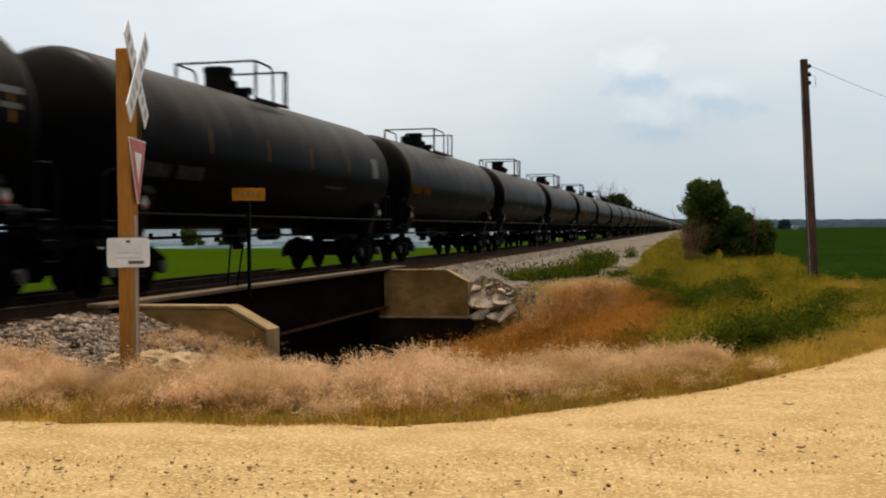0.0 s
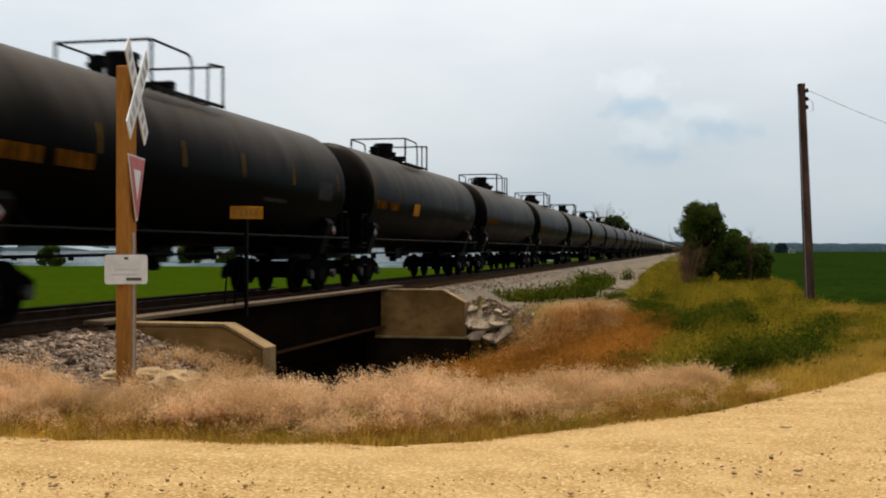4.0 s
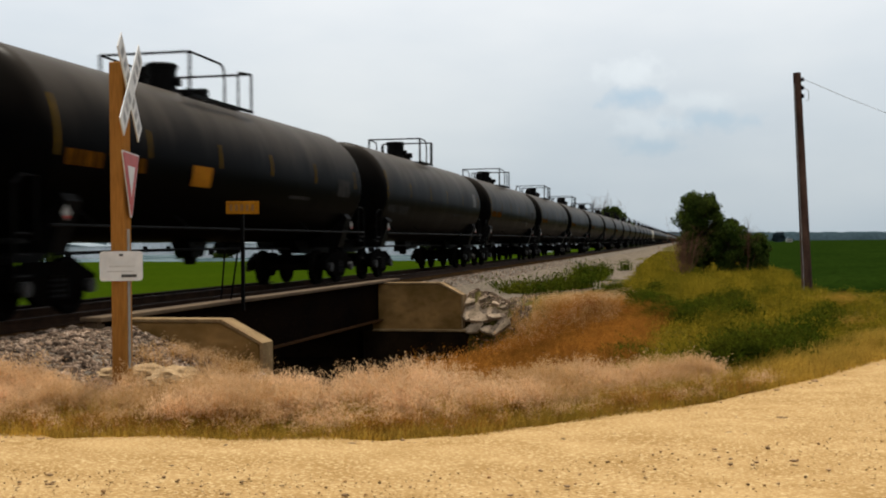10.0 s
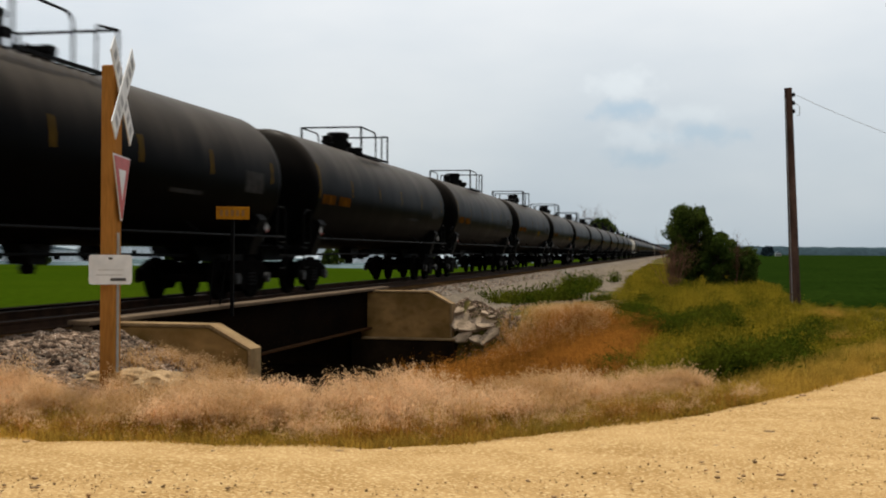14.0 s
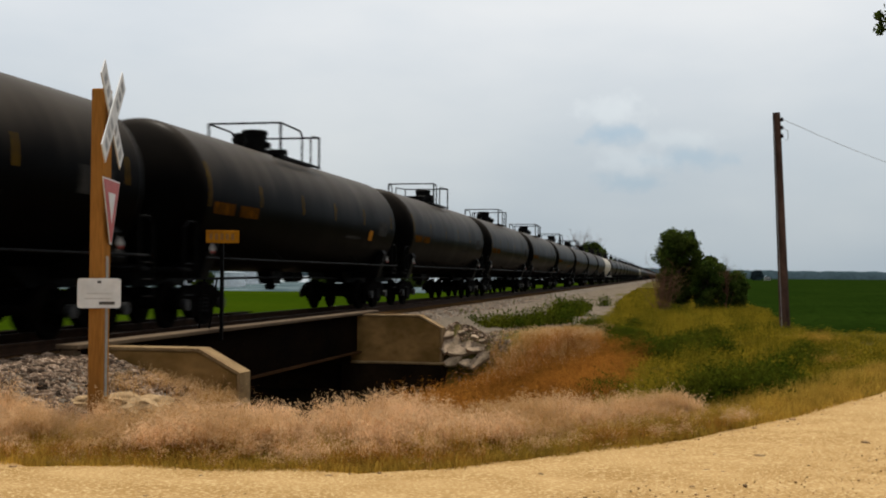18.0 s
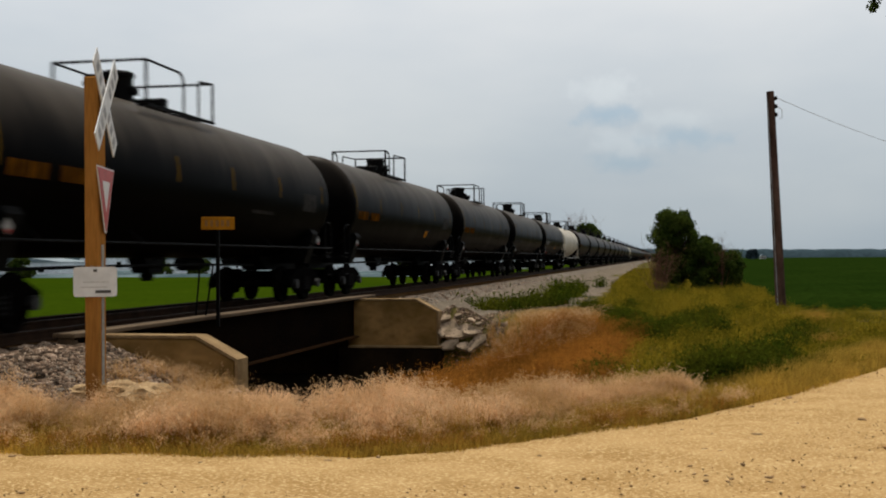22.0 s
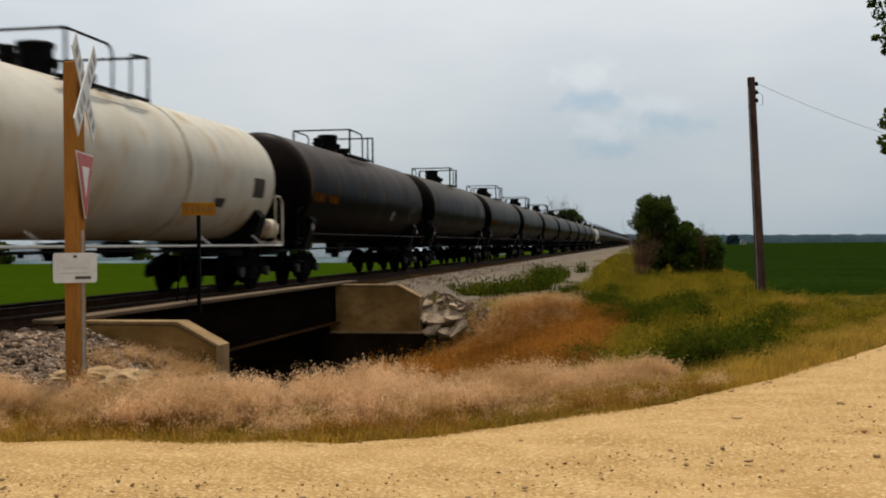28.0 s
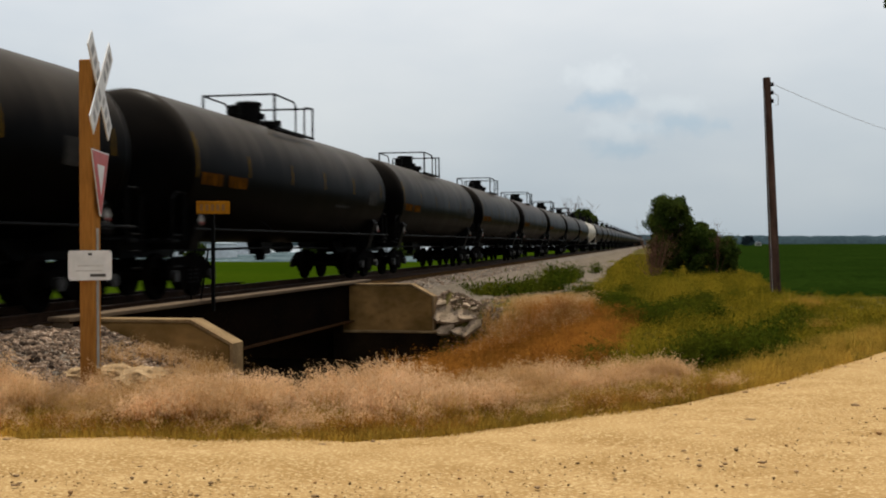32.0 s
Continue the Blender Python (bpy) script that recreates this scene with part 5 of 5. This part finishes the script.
    blades("bank_grass", sown(x[k], y[k]), 0.42, 0.01, 0.5, M_TANSTEM, "tan dry grass on the creek bank", "grass", 5, M_TANGRASS, 0.016, 0.5)
    n = 1100
    x, y = rng.normal(4.2, 0.33, n), rng.normal(34.2, 0.8, n)
    x[:350], y[:350] = rng.normal(3.1, 0.3, 350), rng.normal(24.4, 0.6, 350)
    blades("pole_grass", sown(x, y), 0.3, 0.01, 0.5, M_TANSTEM, "tan dry grass near the utility pole", "grass", 4, M_VERGE, 0.016, 0.5)
    # olive rank grass over the flat, in billowing clumps
    n = 115000
    x, y = rng.uniform(-4.6, 13.0, n), 11.5 + 62 * rng.uniform(0, 1, n) ** 1.45
    edge = np.interp(y, [11.5, 14, 16, 27, 33, 40, 48, 60, 75], [-1.8, -1.6, -0.9, -0.9, -1.9, -2.8, -2.5, -2.5, -3.4]) + 0.35 * noise_at(x, y, 0.4, 33.0)
    k = (x > edge) & (y > road_edge(x) + np.where(x > 0, 2.0, 0.4)) & ((x < 4.7) | (y < 38.6))
    x, y = x[k], y[k]
    high = 0.3 + 0.4 * noise_at(x, y, 0.5, 12.0) + 0.5 * noise_at(x, y, 1.2, 13.0)
    near_road = np.clip((y - road_edge(x)) / 7.0, 0.3, 1) * np.where(np.hypot(x - 4.0, (y - 40.0) / 3.0) < 1.1, 0.4, 1) * np.interp(x, [3.8, 5.2], [1, 0.5])
    blades("weed_grass", sown(x, y), np.clip(high, 0.14, 0.8) * near_road, 0.012, 0.6, M_OLIVE, "olive-yellow rank grass on the flat by the creek", "grass", 4, M_OLIVE, 0.027, 0.6)
    n = 14000
    x, y = rng.uniform(-2.0, 3.0, n), rng.uniform(11.0, 17.5, n)
    k = (y > road_edge(x) + 0.8) & (x > -1.9 + 0.3 * (y - 11))
    x, y = x[k], y[k]
    blades("low_grass", sown(x, y), 0.2 + 0.16 * noise_at(x, y, 0.9, 23.0), 0.009, 0.7, M_OLIVE, "low olive grass behind the roadside grass", "grass", 3, M_OLIVE, 0.014, 0.7)
    # green leafy clumps among it
    rnd = random.Random(21)
    spots = [(-1.3, 31.4, 0.8), (-0.9, 29.5, 0.6), (-0.2, 26.0, 0.78), (-0.6, 27.4, 0.6), (0.3, 26.6, 0.5), (1.2, 31.4, 0.5), (2.1, 21.4, 0.5), (2.4, 22.4, 0.36), (0.35, 13.8, 0.22), (0.6, 14.0, 0.28), (0.85, 14.4, 0.3), (1.1, 15.0, 0.3), (1.32, 15.7, 0.3),
             (1.55, 16.6, 0.26), (-0.95, 17.0, 0.3), (-0.98, 18.2, 0.22), (-0.5, 25.4, 0.3), (-2.3, 36.4, 0.4), (3.0, 26.2, 0.34), (0.2, 29.4, 0.36), (0.2, 58.6, 0.5), (-1.9, 33.5, 0.45)]
    spots += [(rnd.uniform(-2.0, 3.4), rnd.uniform(27.0, 44.0), rnd.uniform(0.14, 0.3)) for _ in range(9)]
    P = []
    for cx, cy, r in spots:
        r *= 0.82
        m = int(3400 * r * r) + 80
        a = rng.uniform(0, 6.28, m)
        q = r * np.sqrt(rng.uniform(0, 1, m))
        P.append(np.stack([cx + q * np.cos(a), cy + 1.5 * q * np.sin(a), np.sqrt(np.clip(1 - (q / r) ** 2, 0, 1))], -1))
    P = np.concatenate(P)
    k = P[:, 1] > road_edge(P[:, 0]) + 0.7
    x, y, dome = P[k].T
    high = 0.2 + 0.34 * dome * (1 + 0.5 * noise_at(x, y, 1.1, 3.0))
    blades("green_weeds", sown(x, y), high, 0.018, 0.8, M_GREEN, "green leafy weeds among the rank grass", "weeds", 9, M_GREEN, 0.034, 0.8)
    # coarser grass farther out
    n = 22000
    x, y = rng.uniform(-4.3, 5.0, n), rng.uniform(56.0, 170.0, n)
    k = x > np.interp(y, [56, 75, 120, 170], [-2.6, -3.2, -3.9, -4.3])
    x, y = x[k], y[k]
    blades("far_grass", sown(x, y), 0.4, 0.05, 0.5, M_OLIVE, "olive-yellow grass along the railway", "grass")
    # weeds on the shoulder
    x, y, high = [], [], []
    for cx, cy, rx, ry, h, m in ((-6.3, 40.3, 0.3, 0.6, 0.42, 150), (-5.75, 40.8, 0.3, 0.7, 0.5, 180), (-5.1, 41.4, 0.22, 0.7, 0.6, 190), (-4.7, 43.2, 0.3, 0.8, 0.65, 240), (-4.2, 44.0, 0.3, 0.8, 0.62, 220),
                                 (-4.7, 50.0, 0.2, 0.8, 1.1, 220), (-4.3, 52.0, 0.3, 1.0, 0.9, 220), (-4.5, 60.0, 0.25, 1.0, 0.8, 120), (-3.9, 70.0, 0.15, 0.6, 0.9, 60)):
        x.append(rng.normal(cx, rx, m)), y.append(rng.normal(cy, ry, m)), high.append(h * rng.uniform(0.4, 1.0, m))
    x, y, high = np.concatenate(x), np.concatenate(y), np.concatenate(high)
    few = rng.uniform(0, 1, len(x)) < 0.55
    blades("shoulder_weeds", sown(x[few], y[few]), high[few], 0.055, 0.35, M_GREEN, "green weeds on the ballast shoulder", "weeds", 9, M_GREEN, 0.085, 0.85)


build_grass()


# ---- trees
def leaf_cloud(centres, radii, per, size, squash=0.8):
    out = []
    for c, r in zip(centres, radii):
        u = rng.normal(0, 1, (per, 3))
        u /= np.linalg.norm(u, axis=1)[:, None]
        rad = r * rng.uniform(0.2, 1.0, (per, 1)) ** 0.5 * np.where(rng.uniform(0, 1, (per, 1)) < 0.16, rng.uniform(1.0, 1.5, (per, 1)), 1.0)
        out.append(np.asarray(c) + u * rad * np.array([1, 1, squash]))
    P = np.concatenate(out)
    k = len(P)
    u, v = rng.normal(0, 1, (k, 3)), rng.normal(0, 1, (k, 3))
    u /= np.linalg.norm(u, axis=1)[:, None]
    v -= u * (u * v).sum(1)[:, None]
    v /= np.linalg.norm(v, axis=1)[:, None]
    s = size * rng.uniform(0.6, 1.4, (k, 1))
    V = np.stack([P - u * s, P + v * s * 0.55, P + u * s, P - v * s * 0.55], 1).reshape(-1, 3)
    return V, np.arange(4 * k).reshape(-1, 4)


def build_tree(name, base, height, spread, clumps, per, leaf, material, label, category="tree", trunk=0.16, low=0.25, seed=1, group=""):
    rnd = random.Random(seed)
    tree = new(name)
    tagged(tree, label, category, group)
    tree.matrix_basis = pose(*base)
    t = bmesh.new()
    lean = Vector((rnd.uniform(-0.1, 0.1), rnd.uniform(-0.1, 0.1), 1))
    mid = lean * height * 0.45
    cyl(t, (0, 0, -0.3), mid * 0.5, trunk, 9, trunk * 0.75)
    cyl(t, mid * 0.5, mid, trunk * 0.75, 9, trunk * 0.5)
    cyl(t, mid, lean * height * 0.85, trunk * 0.5, 8, trunk * 0.12)
    part("trunk", t, M_BARK, tree)
    centres, radii = [], []
    limb = bmesh.new()
    for k in range(clumps):
        a, h = rnd.uniform(0, 6.28), low + (1 - low) * (k + 0.5) / clumps
        reach = spread * math.sqrt(max(0.05, 1 - ((h - (low + 1) / 2) / ((1 - low) / 2 + 0.08)) ** 2)) * rnd.uniform(0.25, 0.86)
        c = Vector((math.cos(a) * reach, math.sin(a) * reach, h * height * 0.93))
        centres.append(c)
        radii.append(spread * rnd.uniform(0.2, 0.34))
        s = lean * height * min(0.8, max(0.12, h * 0.65))
        cyl(limb, s, c, trunk * 0.28, 5, trunk * 0.06)
    part("branchwork", limb, M_BARK, tree)
    V, F = leaf_cloud(centres, radii, per, leaf)
    raw("crown", V, F, material, tree, "leafy crown")
    return tree


def build_twigs(name, base, height, spread, count, material, label, seed=3):
    rnd = random.Random(seed)
    bush = new(name)
    tagged(bush, label, "shrub")
    bush.matrix_basis = pose(*base)
    b = bmesh.new()
    for k in range(count):
        a, r = rnd.uniform(0, 6.28), rnd.uniform(0, 1)
        p0 = Vector(((0.16 if spread < 2 else 0.03) * spread * rnd.uniform(-1, 1), 0.2 * rnd.uniform(-1, 1), -0.1))
        p1 = p0 + Vector((math.cos(a) * spread * r * 0.5, math.sin(a) * spread * r * 0.5, height * rnd.uniform(0.2, 0.6)))
        p2 = p1 + Vector((math.cos(a) * spread * r * 0.5, math.sin(a) * spread * r * 0.5, height * rnd.uniform(0.2, 0.45)))
        r0 = max(1.0, height / 4)
        cyl(b, p0, p1, 0.013 * r0, 4, 0.009 * r0, False)
        cyl(b, p1, p2, 0.009 * r0, 4, 0.003 * r0, False)
        for j in range(8):
            q = p1.lerp(p2, rnd.random())
            cyl(b, q, q + Vector((rnd.uniform(-0.3, 0.3), rnd.uniform(-0.3, 0.3), rnd.uniform(0.05, 0.4))) * height * 0.4, 0.006 * r0, 3, 0.002 * r0, False)
    part("branchwork", b, material, bush)


build_tree("round_tree", (0.6, 61.5, -0.35), 4.55, 1.36, 130, 230, 0.062, M_LEAF, "dense dark green round tree in the rough grass", seed=2, low=0.16)
build_tree("bush", (2.0, 61.0, -0.35), 3.1, 1.1, 70, 230, 0.065, M_LEAF, "dark green bush beside the round tree", "bush", 0.08, 0.03, seed=5)
build_tree("bush", (3.25, 62.0, -0.35), 2.25, 1.2, 64, 210, 0.065, M_LEAF, "dark green bush with an uneven top", "bush", 0.08, 0.03, seed=6)
build_twigs("dead_shrub", (-0.2, 58.0, -0.35), 2.85, 1.45, 52, M_DEADTWIG, "leafless brown shrub in front of the round tree")
build_twigs("dead_shrub", (3.0, 61.2, -0.35), 3.3, 0.8, 26, M_DEADTWIG, "thin bare twigs standing out of the bush", 17)
build_tree("field_tree", (-12.9, 201, -0.4), 8.2, 3.4, 26, 260, 0.25, M_LEAF, "dark green tree standing beyond the train", trunk=0.3, seed=8)
build_tree("field_tree", (54.0, 715, -0.4), 6.0, 4.6, 30, 160, 0.5, M_HILL, "low dark tree beside the far farmhouse, haze-blue crown", trunk=0.3, seed=14, low=0.05)
build_twigs("bare_tree", (-15.8, 221, -0.4), 11.5, 4.0, 60, M_DEADTWIG, "bare grey tree standing beyond the train", 9)
roadside = build_tree("roadside_tree", (9.7, 21.5, -0.35), 10.5, 4.9, 90, 240, 0.05, M_LEAF, "leafy roadside tree with drooping twigs", trunk=0.3, seed=12, low=0.42)
hang = [(-6.06, 6.54, 0.09), (-5.97, 6.43, 0.1), (-6.05, 6.3, 0.1), (-5.8, 6.68, 0.12), (-5.68, 6.76, 0.14), (-5.5, 6.85, 0.2), (-5.66, 6.44, 0.12), (-5.48, 6.52, 0.18), (-5.72, 6.12, 0.1), (-5.52, 6.2, 0.2),
        (-5.6, 5.94, 0.14), (-5.46, 5.75, 0.18), (-5.46, 5.5, 0.15), (-5.66, 5.48, 0.05), (-5.48, 5.28, 0.1), (-5.45, 4.15, 0.1), (-5.52, 3.95, 0.11), (-5.54, 3.68, 0.12), (-5.5, 3.5, 0.09), (-5.3, 6.6, 0.35), (-5.15, 5.6, 0.3),
        (-5.2, 4.6, 0.2), (-5.2, 3.9, 0.2), (-5.25, 3.2, 0.15)]
hang = [(x, -0.6, z, r) for x, z, r in hang]
V, F = leaf_cloud([h[:3] for h in hang], [h[3] for h in hang], 44, 0.05, 1.0)
raw("drooping_leaves", V, F, M_LEAF, roadside, "leaves on a drooping twig")
tw = bmesh.new()
pipe(tw, [(-3.2, 0, 7.4), (-4.6, -0.5, 7.2), (-5.5, -0.6, 6.8), (-6.05, -0.6, 6.5)], 0.012, 4)
pipe(tw, [(-4.4, -0.4, 7.2), (-5.3, -0.6, 6.4), (-5.4, -0.6, 5.2), (-5.45, -0.6, 4.0), (-5.3, -0.6, 2.6)], 0.01, 4)
part("drooping_twig", tw, M_BARK, roadside)


# ---- fields and distance
def build_fields():
    xs, ys = np.concatenate([np.arange(4.6, 60, 0.5), np.arange(60, 900, 14)]), np.concatenate([np.arange(41.0, 130, 0.5), np.arange(130, 1500, 14)])
    X, Y = np.meshgrid(xs, ys, indexing="ij")
    Z = FLAT + 0.3 + 0.1 * rng.uniform(-1, 1, X.shape)
    X, Y = X + rng.uniform(-0.2, 0.2, X.shape), Y + rng.uniform(-0.2, 0.2, X.shape)
    Z[0], Z[:, 0] = FLAT - 0.05, FLAT - 0.05
    Z[1], Z[:, 1] = FLAT + 0.15, FLAT + 0.15
    ob = raw("crop_field", np.stack([X, Y, Z], -1).reshape(-1, 3), grid_faces(len(xs), len(ys)), M_CROP)
    tagged(ob, "dark green crop field stretching to the horizon", "field", kind="stuff")
    xs, ys = np.linspace(-420, -17.5, 80), np.linspace(-30, 480, 120)
    X, Y = np.meshgrid(xs, ys, indexing="ij")
    keep = -0.24 + 0.03 * rng.uniform(-1, 1, X.shape)
    ob = raw("green_field", np.stack([X, Y, keep], -1).reshape(-1, 3), grid_faces(len(xs), len(ys)), M_LAWN, smooth=True)
    tagged(ob, "bright green level field beyond the railway", "field", kind="stuff")
    # rough blue-grey strip behind the field, then an added water sheet coloured sky-bright
    xs, ys = np.linspace(-420, -24, 70), np.linspace(112.5, 205, 40)
    X, Y = np.meshgrid(xs, ys, indexing="ij")
    Z = -0.16 + 0.25 * rng.uniform(0, 1, X.shape)
    Z[:, 0] = -0.4
    Y = Y + (X + 40) * -0.08
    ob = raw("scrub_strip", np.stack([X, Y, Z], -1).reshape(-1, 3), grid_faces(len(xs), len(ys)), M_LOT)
    tagged(ob, "blue-grey low scrub beyond the green field", "scrub", kind="stuff")
    xs, ys = np.linspace(-1500, -28, 12), np.linspace(190, 1400, 12)
    X, Y = np.meshgrid(xs, ys, indexing="ij")
    ob = raw("lake", np.stack([X, Y + (X + 40) * -0.03, np.full(X.shape, -0.22)], -1).reshape(-1, 3), grid_faces(len(xs), len(ys)), M_LAKE)
    tagged(ob, "added pale water sheet beyond the fields, sky brightness in its colour", "water", kind="structure")


def build_ridge(name, y, x0, x1, h0, h1, seed):
    xs = np.linspace(x0, x1, 160)
    r = np.random.default_rng(seed)
    h = np.interp(xs, [x0, x1], [h0, h1]) * (0.8 + 0.2 * np.sin(xs * 0.006 + seed)) + r.uniform(-1, 1, 160) * h0 * 0.06
    V, F = [], []
    for x, z in zip(xs, h):
        V += [(x, y, -2), (x, y + 8, z * 0.8), (x, y + 25, z), (x, y + 90, -2)]
    i = np.arange(159)[:, None, None] * 4
    k = np.array([[0, 4, 5, 1], [1, 5, 6, 2], [2, 6, 7, 3]])[None]
    tagged(raw(name, V, (i + k).reshape(-1, 4), M_HILL, smooth=False), "wooded ridge on the horizon, distance haze in its blue-green colour", "backdrop", kind="structure")


build_fields()
build_ridge("backdrop", 1500, -200, 1400, 14, 24, 3)
build_ridge("backdrop", 1500, -2600, -200, 3.5, 13, 5)


def build_building(name, x, y, w, d, h, roof, label, wall=None):
    b = new(name)
    tagged(b, label, "building")
    b.matrix_basis = pose(x, y, -0.4)
    part("wall", box(bmesh.new(), -w / 2, w / 2, -d / 2, d / 2, 0, h), wall or M_SHED, b)
    part("roof", extrude_profile(bmesh.new(), [(-w / 2 - 0.2, h + 0.003), (w / 2 + 0.2, h + 0.003), (0, h + roof)], "y", -d / 2 - 0.2, d / 2 + 0.2), M_SHEDROOF, b)
    for k in range(3):
        px = -w * 0.3 + k * w * 0.3
        part("window", box(bmesh.new(), px - 0.4, px + 0.4, -d / 2 - 0.03, -d / 2 - 0.004, h * 0.35, h * 0.7), M_BLACK, b)


for x, y, h, w, seed in ((-60, 127, 2.2, 1.7, 21), (-69, 112, 2.4, 1.6, 22), (-52, 121, 1.8, 1.5, 23), (-88, 138, 3.0, 2.4, 24), (-40, 128, 2.2, 1.8, 25), (-31, 135, 2.5, 2.0, 26)):
    build_tree("field_bush", (x, y, -0.3), h, w, 24, 110, 0.16, M_LEAF, "dark round bush at the edge of the green field", "bush", 0.08, 0.05, seed, "bushes beyond the field")
build_building("farmhouse", 60.5, 724, 3.4, 4.5, 2.3, 1.2, "small white farmhouse far across the field", M_WHITE)
for k, (x, y, w, h) in enumerate(((-78, 128, 13, 1.9), (-58, 134, 9, 2.1), (-100, 130, 12, 1.8), (-42, 150, 12, 2.4), (-68, 165, 16, 2.6), (-30, 190, 14, 2.8), (-88, 175, 14, 2.6))):
    build_building("shed", x, y, w, 7, h, 0.8, "pale blue-grey metal farm shed beyond the green field")

motions()
